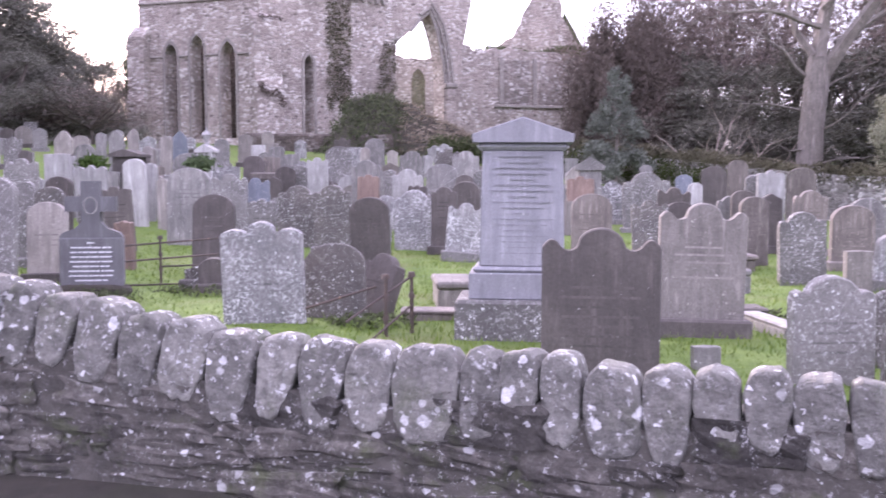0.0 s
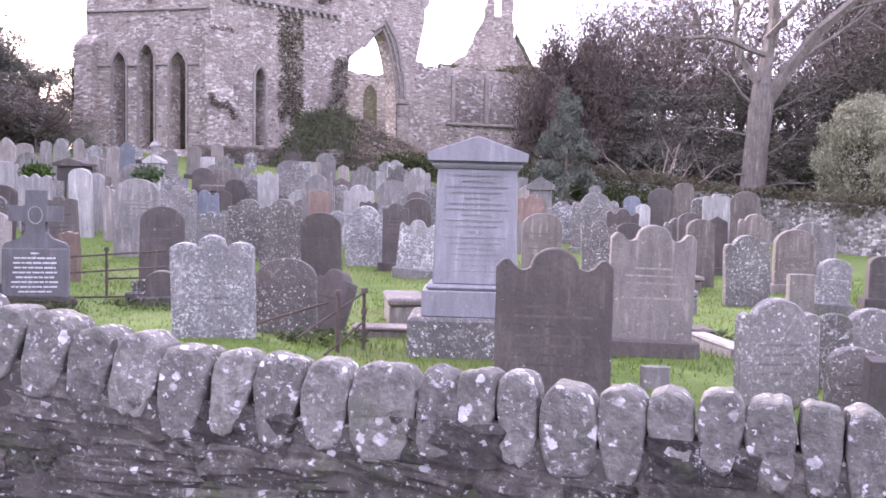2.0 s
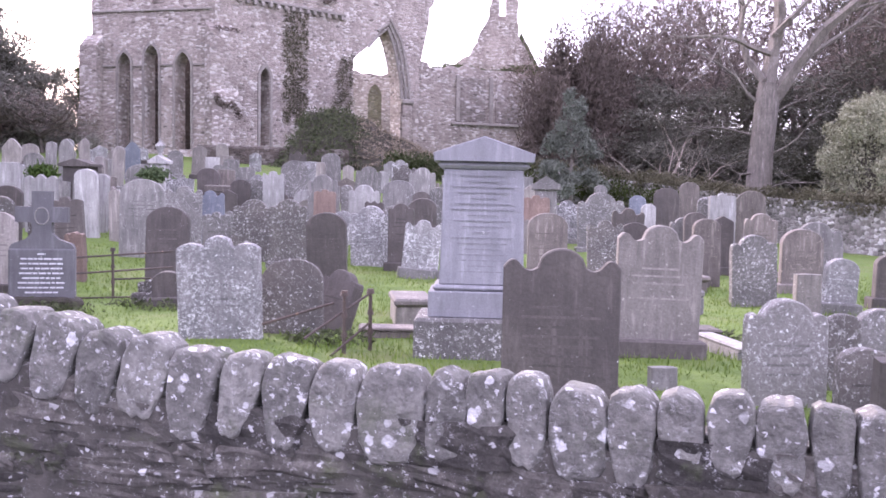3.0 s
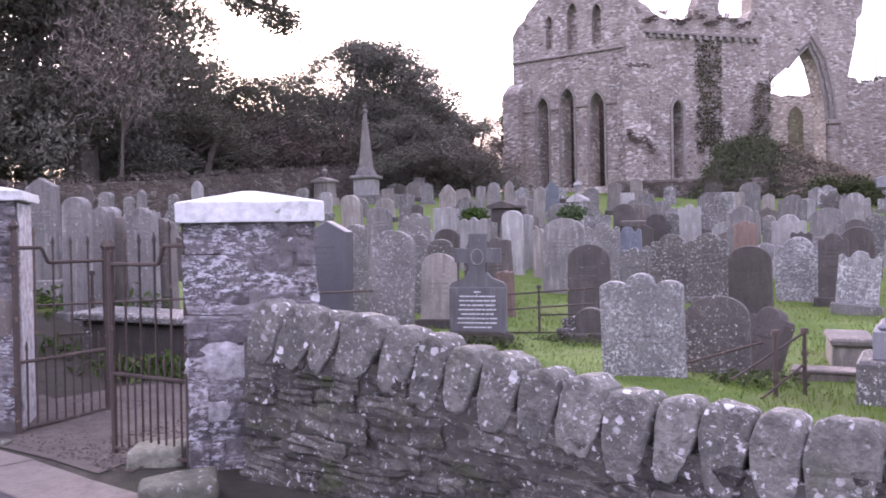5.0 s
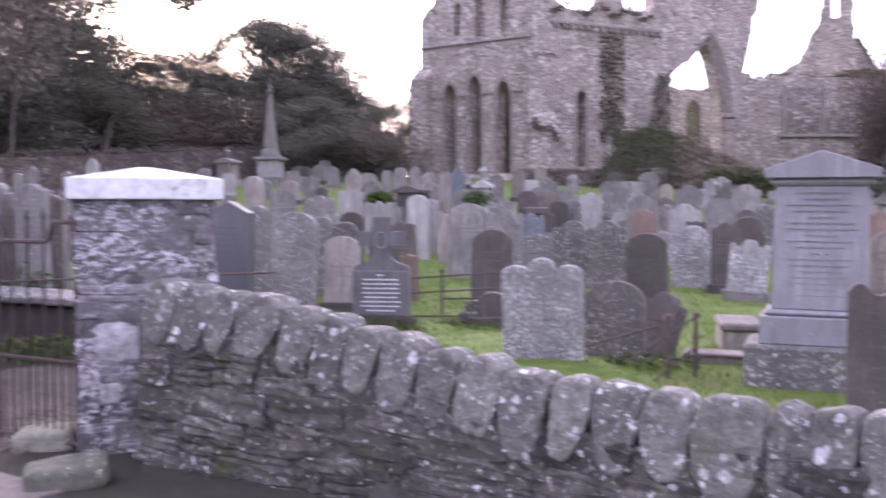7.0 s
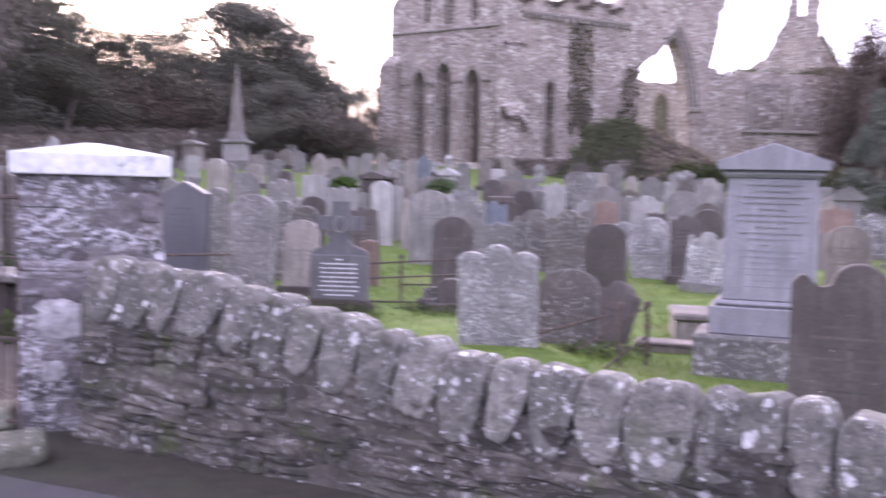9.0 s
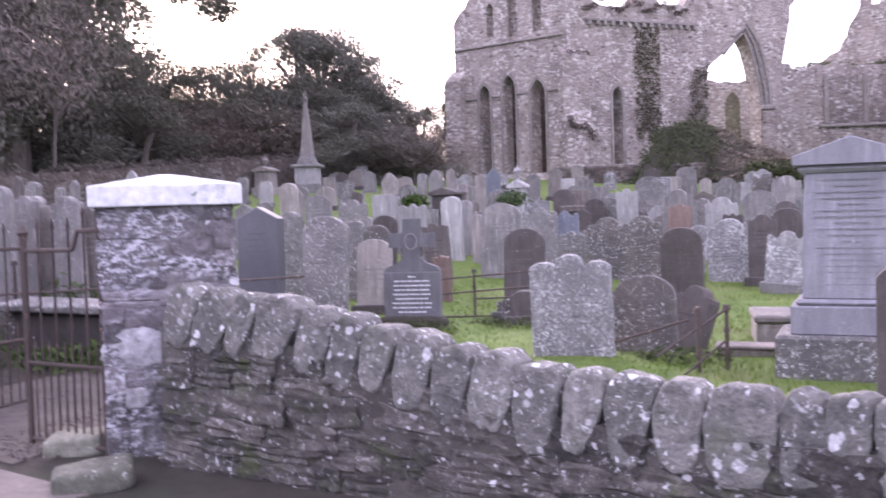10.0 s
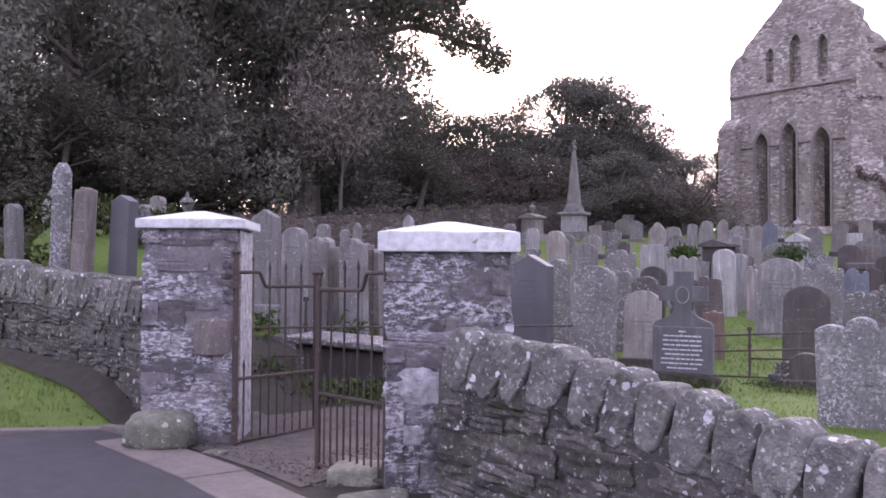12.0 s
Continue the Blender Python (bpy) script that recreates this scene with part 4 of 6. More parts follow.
mr = random.Random(21)
mon = thing("monument", pose(0.37, 9.42, 0, 0, 0.6, -2), "tall blue-grey granite monument with a pedimented top", "monument")
block(mon, "plinth", 1.3, 0.95, -0.3, 0.4, HEAD["lichen"], 0.03, label="pale lichened stone plinth")
block(mon, "lower_die", 1.04, 0.72, 0.4, 0.66, HEAD["monument"], 0.01)
block(mon, "moulding", 0.96, 0.66, 0.66, 0.72, HEAD["monument"], 0.025)
shaft = block(mon, "shaft", 0.84, 0.56, 0.72, 1.87, HEAD["monument"], 0.012, 0.06)
block(mon, "cornice", 0.9, 0.62, 1.87, 1.94, HEAD["monument"], 0.03)
bm = bmesh.new()
extrude_outline(bm, [(-0.49, 1.94), (0.49, 1.94), (0.5, 2.02), (0.0, 2.19), (-0.5, 2.02)], -0.36, 0.36, 0.012)
part("pediment", bm, HEAD["monument"], mon)
text_bars(shaft, [0.46, 0.3, 0.6, 0.5, 0.24, 0.56, 0.62, 0.3, 0.58, 0.4, 0.16, 0.6, 0.52, 0.36, 0.5, 0.6, 0.28, 0.44], 1.8, 0.056, -0.2755, 0.011, LETTER, mr)

cross = thing("gravestone", pose(-5.22, 12.0, float(ground_z(-5.22, 12.0)), 0, 0.5, 14), "dark grey granite cross on an inscribed die", "gravestone", "gravestones")
lump_bm = lump(5, 0.98, 0.5, 0.26, 4, 0.05)
for v in lump_bm.verts:
    v.co.z += 0.03
part("base", lump_bm, EARTH, cross, "mossy dark stone base")
bm = bmesh.new()
box(bm, -0.4, 0.4, -0.1, 0.1, 0.12, 0.78, 0.02)
die = part("die", bm, HEAD["granite"], cross)
bm = bmesh.new()
extrude_outline(bm, [(-0.4, 0.78), (0.4, 0.78), (0.36, 0.84), (0.2, 0.9), (0.12, 0.98), (0.12, 1.12), (0.32, 1.12), (0.32, 1.32), (0.12, 1.32), (0.12, 1.52), (-0.12, 1.52), (-0.12, 1.32),
                     (-0.32, 1.32), (-0.32, 1.12), (-0.12, 1.12), (-0.12, 0.98), (-0.2, 0.9), (-0.36, 0.84)], -0.085, 0.085)
part("cross", bm, HEAD["granite"], cross, "grey granite cross with a carved wreath")
bm = bmesh.new()
for i in range(14):
    a = i * math.tau / 14
    tube(bm, (0.085 * math.cos(a), -0.09, 1.2 + 0.11 * math.sin(a)), (0.085 * math.cos(a + 0.449), -0.09, 1.2 + 0.11 * math.sin(a + 0.449)), 0.009, 0.009, 5)
part("wreath", bm, HEAD["grey"], cross)
text_bars(die, [0.1, 0.5, 0.52, 0.5, 0.53, 0.46, 0.56, 0.56, 0.4], 0.7, 0.062, -0.1, 0.02, LETTER_WHITE, mr)

spire = thing("obelisk_monument", pose(-22.5, 39.0, float(ground_z(-22.5, 39.0)), 0, 0, 12), "tall pale stone spire monument on a stepped pedestal", "monument")
block(spire, "step", 1.6, 1.6, -0.4, 0.35, HEAD["grey"])
block(spire, "pedestal", 1.0, 1.0, 0.35, 1.15, HEAD["white"])
block(spire, "cornice", 1.3, 1.3, 1.15, 1.32, HEAD["grey"], 0.05)
block(spire, "neck", 0.85, 0.85, 1.32, 1.75, HEAD["grey"], 0.03, 0.3)
block(spire, "spire", 0.56, 0.56, 1.75, 4.35, HEAD["pale"], 0.02, 0.78)
bm = bmesh.new()
bmesh.ops.create_icosphere(bm, subdivisions=1, radius=0.14, matrix=Matrix.Translation((0, 0, 4.42)))
part("finial", bm, HEAD["pale"], spire)
bm = bmesh.new()
box(bm, -0.035, 0.035, -0.03, 0.03, 4.4, 4.85)
box(bm, -0.13, 0.13, -0.028, 0.028, 4.62, 4.7)
part("cross", bm, HEAD["pale"], spire)


def pedestal(x, y, w, h, mat, urn):
    g = float(ground_z(x, y))
    th = thing("monument", pose(x, y, g, 0, 0, -4), f"{DESCRIBE[mat]} pedestal monument with a moulded cap", "monument")
    block(th, "plinth", w * 1.25, w * 1.2, -0.3, 0.25 * h, HEAD[mat])
    block(th, "die", w, w * 0.9, 0.25 * h, 0.82 * h, HEAD[mat], 0.015, 0.05)
    bm = bmesh.new()
    extrude_outline(bm, [(-w * 0.62, 0.82 * h), (w * 0.62, 0.82 * h), (w * 0.62, 0.88 * h), (0, h), (-w * 0.62, 0.88 * h)], -w * 0.55, w * 0.55, 0.01)
    part("cap", bm, HEAD[mat], th)
    if urn:
        bm = bmesh.new()
        for z0, z1, r0, r1 in ((0, 0.1, 0.08, 0.05), (0.1, 0.32, 0.06, 0.16), (0.32, 0.42, 0.17, 0.08), (0.42, 0.55, 0.05, 0.02)):
            tube(bm, (0, 0, h - 0.03 + z0), (0, 0, h - 0.03 + z1), r0, r1, 10)
        part("urn", bm, HEAD[mat], th)


pedestal(2.62, 24.2, 0.6, 1.95, "grey", False)
pedestal(-23.6, 37.0, 0.8, 1.3, "pale", True)
pedestal(-16.2, 12.0, 0.45, 2.0, "grey", True)
pedestal(-8.9, 29.0, 0.5, 1.5, "white", True)
pedestal(-10.8, 27.5, 0.8, 1.3, "dark", False)


def low_tomb(x, y, w, d, h, yaw, mat, label):
    g = float(ground_z(x, y))
    th = thing("ledger_tomb", pose(x, y, g, 1.5, 1, yaw), label, "tomb")
    block(th, "body", w * 0.9, d * 0.9, -0.2, h * 0.72, HEAD[mat], 0.02)
    block(th, "slab", w, d, h * 0.72, h, HEAD[mat], 0.025)


low_tomb(-0.42, 11.7, 0.5, 0.9, 0.33, 8, "pale", "small mossy stone box tomb in the grass")
low_tomb(-0.55, 10.35, 0.8, 0.35, 0.12, 4, "brown", "low brown stone grave kerb in the grass")
low_tomb(2.95, 9.6, 0.24, 1.0, 0.14, 12, "white", "fallen pale marker stone lying in the grass")
low_tomb(2.75, 10.4, 0.7, 0.4, 0.16, 5, "dark", "broken dark grave kerb in the grass")
low_tomb(4.1, 16.2, 0.9, 0.8, 0.3, 5, "brown", "brown stone box tomb")
low_tomb(2.75, 12.6, 0.35, 0.3, 0.22, 15, "grey", "small grey stone block in the grass")
low_tomb(3.55, 12.9, 0.16, 0.14, 0.34, 5, "grey", "small square grey marker post")
headstone(1.82, 7.6, 0.22, 0.2, "flat", "grey", yaw=4)
low_tomb(0.9, 7.24, 1.0, 0.3, 0.1, 0, "dark", "dark stone footing in the grass")
low_tomb(-6.5, 29.5, 2.2, 1.2, 0.7, 10, "brown", "weathered stone table tomb")
tomb = thing("table_tomb", pose(-7.75, 8.25, float(ground_z(-7.75, 8.25)), 2, 3, 14), "dark stone table tomb under a pale lichened slab", "tomb")
block(tomb, "body", 1.25, 0.5, -0.2, 0.46, HEAD["dark"], 0.02)
block(tomb, "slab", 1.6, 0.72, 0.49, 0.58, HEAD["lichen"], 0.02)
for u in (-0.68, 0.68):
    leg = block(tomb, "leg", 0.12, 0.5, -0.2, 0.49, HEAD["dark_lichen"], 0.015)
    leg.location.x = u
headstone(-1.36, 10.85, 0.62, 0.72, "shoulder", "dark", yaw=-44, lean=-20, roll=4, thick=0.16)
headstone(-3.75, 12.6, 0.42, 0.48, "round", "dark", yaw=4)
headstone(-4.05, 12.75, 0.3, 0.34, "ogee", "dark_lichen", yaw=-8)
headstone(-2.02, 10.6, 0.12, 0.3, "gothic", "white", yaw=0, roll=-20)

# further rows up the slope
far_rng = random.Random(7)
for row in range(13):
    for i in range(12):
        b = radians(-4 + 4.2 * i + far_rng.uniform(-1.7, 1.7))
        d = 24 + 2.0 * row + far_rng.uniform(-0.9, 0.9)
        x, y = -math.sin(b) * d, math.cos(b) * d
        if far_rng.random() < 0.12 or (i > 9 and d > 36) or y > 48.5 or math.hypot(x + 22.5, y - 39) < 2:
            continue
        headstone(x, y, far_rng.uniform(0.5, 0.8), far_rng.uniform(0.6, 1.15), far_rng.choice(["round", "shoulder", "ogee", "gothic", "round", "triple", "peak", "flat"]),
                  far_rng.choice(["grey", "pale", "lichen", "dark", "lichen_white", "brown", "white", "grey", "grey", "pale"]))
for row in range(5):
    for i in range(6):
        b = radians(36 + 5 * i + far_rng.uniform(-2, 2))
        d = 17 + 3.4 * row + far_rng.uniform(-1, 1)
        x, y = -math.sin(b) * d, math.cos(b) * d
        headstone(x, y, far_rng.uniform(0.45, 0.7), far_rng.uniform(0.6, 1.0), far_rng.choice(["round", "shoulder", "ogee", "gothic", "peak"]), far_rng.choice(["grey", "pale", "lichen", "dark", "pale"]))


# ---- iron railings round graves ----
def railing(posts, rails, h, label):
    x0, y0 = posts[0]
    g = float(ground_z(x0, y0))
    th = thing("iron_railing", pose(x0, y0, g), label, "railing")
    for x, y in posts:
        bm = bmesh.new()
        px, py, pz = x - x0, y - y0, float(ground_z(x, y)) - g
        tube(bm, (px, py, pz - 0.2), (px, py, pz + h), 0.022, 0.018, 8)
        for z, r in ((0.3, 0.032), (0.62, 0.034), (0.97, 0.042)):
            tube(bm, (px, py, pz + h * z - 0.025), (px, py, pz + h * z + 0.025), r, r * 0.8, 8)
        part("post", bm, IRON, th)
    for (x, y, z), (u, v, w) in rails:
        bm = bmesh.new()
        tube(bm, (x - x0, y - y0, z - g), (u - x0, v - y0, w - g), 0.014, 0.014, 6)
        part("rail", bm, IRON, th)


railing([(-4.82, 13.44)], [((-5.9, 12.7, 0.64), (-4.1, 13.95, 0.74)), ((-5.9, 12.7, 0.42), (-4.1, 13.95, 0.5)), ((-5.9, 12.7, 0.12), (-3.2, 13.6, 0.12)), ((-4.82, 13.44, 0.35), (-2.6, 14.6, 0.36))],
        0.7, "rusty iron grave railing with a knobbed post")
railing([(-0.75, 9.45), (-0.99, 9.2)], [((-0.75, 9.45, 0.6), (-1.35, 8.9, 0.2)), ((-0.75, 9.45, 0.3), (-1.1, 9.0, 0.02)), ((-1.95, 9.9, 0.2), (-1.2, 10.1, 0.42))],
        0.62, "bent rusty iron grave railing")
railing([(-6.9, 9.1), (-8.6, 8.2)], [((-9.6, 7.6, 0.85), (-5.6, 9.7, 0.95)), ((-9.6, 7.6, 0.5), (-6.2, 9.4, 0.55))], 0.9, "dark iron railing beside the path")


# ---- roadside wall ----
WALL = [(-3.86, 4.9), (-2.12, 4.62), (-0.5, 4.25), (0.8, 3.85), (2.2, 3.4), (4.2, 2.75)]
LEFT_WALL = [(-22.0, 8.6), (-14.0, 6.4), (-9.8, 5.75), (-7.25, 5.3)]


def along(line, s):
    for a, b in zip(line, line[1:]):
        k = math.hypot(b[0] - a[0], b[1] - a[1])
        if s <= k or b == line[-1]:
            f = s / k
            return a[0] + (b[0] - a[0]) * f, a[1] + (b[1] - a[1]) * f, math.degrees(math.atan2(b[1] - a[1], b[0] - a[0]))
        s -= k


def wall_core(name, line, bottoms, thick, label):
    """The mortared heart of a wall, a little behind the faces of its stones."""
    bm = bmesh.new()
    ring = []
    for s, z in bottoms:
        x, y, a = along(line, s)
        nx_, ny_ = -math.sin(radians(a)), math.cos(radians(a))
        ring.append([bm.verts.new((x + nx_ * o, y + ny_ * o, q)) for o, q in ((0.006, -0.3), (0.006, z), (thick - 0.05, z), (thick - 0.05, -0.3))])
    for a, b in zip(ring, ring[1:]):
        for j in range(4):
            bm.faces.new((a[j], b[j], b[(j + 1) % 4], a[(j + 1) % 4]))
    bm.faces.new(ring[0])
    bm.faces.new(ring[-1][::-1])
    bmesh.ops.recalc_face_normals(bm, faces=bm.faces)
    return tagged(part(name, bm, MORTAR), label, "wall", kind="structure")


def cope_stone(rng, w, d, h):
    """An upright slab on edge: flat rough faces, a worn round head and a narrower irregular foot."""
    n, pts = 22, []
    p1, p2 = rng.uniform(2.6, 4.2), rng.uniform(3.0, 5.5)
    foot, skew = rng.uniform(0.56, 0.9), rng.uniform(-0.12, 0.12)
    for i in range(n):
        a = math.tau * i / n
        ca, sa = math.cos(a), math.sin(a)
        e = p1 if sa > 0 else p2
        r = (abs(ca) ** e + abs(sa) ** e) ** (-1 / e) * (1 + rng.uniform(-0.055, 0.045))
        x, z = ca * r, sa * r
        x = x * (1 - (1 - foot) * max(0.0, 0.35 - z) / 1.35) + skew * (-z if z < 0 else z * 0.4)
        pts.append((x * w / 2, z * h / 2))
    bm = bmesh.new()
    rings = []
    off = Vector((rng.uniform(0, 99), 0, 0))
    rough_face = lambda x, z: 0.016 * noise.noise(Vector((x * 5, 0, z * 5)) + off) + 0.012 * noise.noise(Vector((x * 16, 3, z * 16)) + off)
    for y, k, amp in ((-d / 2, 0.35, 0.0), (-d / 2, 0.65, 0.0), (-d / 2, 0.88, 0.0), (-d / 2 + 0.006, 0.955, 0.003), (-d / 2 + 0.022, 1.0, 0.005), (0.0, 0.985, 0.006), (d / 2 - 0.04, 0.9, 0.008), (d / 2, 0.76, 0.01)):
        rings.append([bm.verts.new((x * k, y + rng.uniform(-amp, amp) + (rough_face(x * k, z * k) if y < 0 else 0), z * k)) for x, z in pts])
    for a, b in zip(rings, rings[1:]):
        for i in range(n):
            bm.faces.new((a[i], a[(i + 1) % n], b[(i + 1) % n], b[i]))
    mid = bm.verts.new((0, -d / 2 + rough_face(0, 0), 0))
    for i in range(n):
        bm.faces.new((mid, rings[0][(i + 1) % n], rings[0][i]))
    bm.faces.new(rings[-1])
    bmesh.ops.recalc_face_normals(bm, faces=bm.faces)
    for f in bm.faces:
        f.smooth = False
    return bm


# where each coping stone begins and ends along the wall, its top, and its foot
COPE_ENDS = (0.05, 0.32, 0.60, 0.80, 1.12, 1.37, 1.58, 1.80, 2.06, 2.30, 2.56, 2.82, 3.04, 3.29, 3.52, 3.86, 4.06, 4.24, 4.42, 4.68, 4.89, 5.08, 5.28, 5.48, 5.65, 5.82, 6.05, 6.25, 6.5)
COPE_TOPS = (1.22, 1.19, 1.17, 1.16, 1.09, 1.06, 1.01, 0.98, 0.92, 0.90, 0.845, 0.83, 0.825, 0.82, 0.81, 0.81, 0.81, 0.81, 0.78, 0.78, 0.785, 0.8, 0.78, 0.77, 0.765, 0.76, 0.75, 0.75)
COPE_FEET = (0.85, 0.83, 0.81, 0.79, 0.72, 0.67, 0.66, 0.58, 0.54, 0.53, 0.43, 0.46, 0.43, 0.44, 0.40, 0.44, 0.51, 0.45, 0.41, 0.41, 0.43, 0.5, 0.45, 0.44, 0.43, 0.43, 0.42, 0.42)
wall = wall_core("wall_south", WALL, [(0.0, 0.95)] + [((a + b) / 2, f + 0.08) for a, b, f in zip(COPE_ENDS, COPE_ENDS[1:], COPE_FEET)] + [(7.0, 0.5)], 0.48,
                 "old lichened rubble wall with upright rounded coping stones")
cope_rng = random.Random(3)
for i, (a, b, top, foot) in enumerate(zip(COPE_ENDS, COPE_ENDS[1:], COPE_TOPS, COPE_FEET)):
    w, h = (b - a) * 1.07, top - foot + 0.05
    x, y, ang = along(WALL, (a + b) / 2)
    nx_, ny_ = -math.sin(radians(ang)), math.cos(radians(ang))
    tilt = max(0.0, 27 - 6.5 * a) + cope_rng.uniform(-3, 3)
    ob = part("coping_stone", cope_stone(cope_rng, w * 0.95, 0.3, h), COPING, wall)
    ob.matrix_world = pose(x + nx_ * 0.135, y + ny_ * 0.135, (top + foot) / 2 - 0.045, cope_rng.uniform(-4, 2), tilt, ang + cope_rng.uniform(-3, 3))

STONE_MESHES = []
for i in range(12):
    bm = lump(40 + i, 1, 1, 1, 12.0 + 4 * (i % 3), 0.15, 4)
    me = bpy.data.meshes.new("rubble")
    bm.to_mesh(me)
    bm.free()
    STONE_MESHES.append(me)


BLOCK_MESHES = []
for i in range(10):
    bm = lump(140 + i, 1, 1, 1, 22.0, 0.05, 4)
    me = bpy.data.meshes.new("block")
    bm.to_mesh(me)
    bm.free()
    BLOCK_MESHES.append(me)


def laid_stones(name, parent, origin, length, zlow, ztop, courses, lengths, depth, material, rng, limit=400, wobble=1.0, shapes=STONE_MESHES):
    """Courses of flat rubble on a face: origin(s) gives plan place and angle, ztop(s) the height that they reach."""
    z, made = zlow, 0
    meshes = []
    for me in shapes:
        m2 = bpy.data.meshes.get(f"{name}_{material.name}_{me.name}") or me.copy()
        m2.name = f"{name}_{material.name}_{me.name}"
        if not m2.materials:
            m2.materials.append(material)
        meshes.append(m2)
    while z < 2.4:
        h = rng.uniform(*courses)
        s = -rng.uniform(0, 0.1)
        while s < length:
            k = rng.uniform(*lengths) * (1.35 if h > sum(courses) / 2 else 0.9)
            mid = s + k / 2
            if 0 <= mid <= length and z + h * 0.6 < ztop(mid) and made < limit:
                k2 = min(k, 2 * min(mid, length - mid) + 0.04)
                x, y, a = origin(mid)
                nx_, ny_ = -math.sin(radians(a)), math.cos(radians(a))
                out = depth / 2 - rng.uniform(-0.006, 0.024) * wobble
                hh = h * rng.uniform(1 - 0.28 * wobble, 1 + 0.2 * wobble)
                ob = new(name, rng.choice(meshes))
                ob.parent = parent
                ob.matrix_world = pose(x + nx_ * out, y + ny_ * out, z + h / 2 + rng.uniform(-0.006, 0.006), rng.uniform(-5, 5) * wobble, rng.uniform(-5, 5) * wobble, a + rng.uniform(-4, 4) * wobble) @ Matrix.Diagonal((k2 * rng.uniform(0.93, 1.04), depth, hh, 1))
                made += 1
            s += k
        z += h


def cope_foot(s):
    return float(np.interp(s, [(a + b) / 2 for a, b in zip(COPE_ENDS, COPE_ENDS[1:])], COPE_FEET)) + 0.045


laid_stones("wall_stone", wall, lambda s: along(WALL, s), 6.6, -0.06, cope_foot, (0.045, 0.19), (0.12, 0.52), 0.16, RUBBLE, random.Random(8), 300)

left_wall = wall_core("wall_south_left", LEFT_WALL, [(0.0, 1.9), (7.9, 1.5), (12.6, 1.2), (15.4, 1.05)], 0.45, "low dark rubble wall with slanting coping stones beside the verge")
lr = random.Random(12)
s = 5.5
while s < 15.4:
    k = lr.uniform(0.13, 0.27)
    x, y, ang = along(LEFT_WALL, s + k / 2)
    nx_, ny_ = -math.sin(radians(ang)), math.cos(radians(ang))
    top = 1.33 + 0.058 * (15.4 - s) + lr.uniform(-0.05, 0.04)
    ob = part("coping_stone", cope_stone(lr, k * 0.92, 0.42, 0.46), COPING, left_wall)
    ob.matrix_world = pose(x + nx_ * 0.2, y + ny_ * 0.2, top - 0.18, lr.uniform(-5, 5), 32 + lr.uniform(-9, 9), ang + lr.uniform(-6, 6))
    s += k * 0.98


laid_stones("wall_stone", left_wall, lambda s: along(LEFT_WALL, s + 6.0), 9.5, 0.0, lambda s: 1.12 + 0.058 * (9.5 - s), (0.08, 0.17), (0.2, 0.5), 0.16, RUBBLE, random.Random(9), 300)


# ---- gate piers ----
def pier(corner, yaw, w, depth, h, cap_z, label, seed, material):
    """A square rubble pier; corner is its front left foot."""
    th = thing("gate_pier", pose(corner[0], corner[1], 0, 0, 0, yaw), label, "gate pier", "gate piers")
    bm = bmesh.new()
    box(bm, 0.012, w - 0.012, 0.012, depth - 0.012, -0.2, h)
    part("core", bm, PIER_MORTAR, th)
    bm = bmesh.new()
    o, z0, z1, z2 = 0.065, h, cap_z, cap_z + 0.1
    ring0 = [bm.verts.new(q) for q in ((-o, -o, z0), (w + o, -o, z0), (w + o, depth + o, z0), (-o, depth + o, z0))]
    ring1 = [bm.verts.new((v.co.x, v.co.y, z1)) for v in ring0]
    apex = [bm.verts.new((w * q, depth / 2, z2)) for q in (0.46, 0.54)]
    bm.faces.new(ring0[::-1])
    for i in range(4):
        bm.faces.new((ring0[i], ring0[(i + 1) % 4], ring1[(i + 1) % 4], ring1[i]))
    bm.faces.new((ring1[0], ring1[1], apex[1], apex[0]))
    bm.faces.new((ring1[1], ring1[2], apex[1]))
    bm.faces.new((ring1[2], ring1[3], apex[0], apex[1]))
    bm.faces.new((ring1[3], ring1[0], apex[0]))
    bmesh.ops.bevel(bm, geom=bm.edges[:], offset=0.006, segments=2, affect="EDGES")
    bmesh.ops.subdivide_edges(bm, edges=[e for e in bm.edges if e.calc_length() > 0.25], cuts=4, use_grid_fill=True)
    for v in bm.verts:
        v.co += Vector((1, 1, 1)) * 0.006 * noise.noise(v.co * 7 + Vector((seed, 0, 0)))
    part("cap", bm, CAP, th, "whitened pyramidal cap with green stains")
    rng = random.Random(seed)
    c, sn = math.cos(radians(yaw)), math.sin(radians(yaw))
    place = lambda u, v: (corner[0] + u * c - v * sn, corner[1] + u * sn + v * c)
    faces_ = ((lambda s: (*place(s, 0), yaw), w), (lambda s: (*place(w, s), yaw + 90), depth), (lambda s: (*place(0, depth - s), yaw - 90), depth))
    bpy.context.view_layer.update()
    for f, k in faces_:
        laid_stones("stone", th, f, k, 0.0, lambda s: h + 0.03, (0.045, 0.2), (0.16, 0.6), 0.13, material, rng, 130, 0.25, BLOCK_MESHES)
    return th


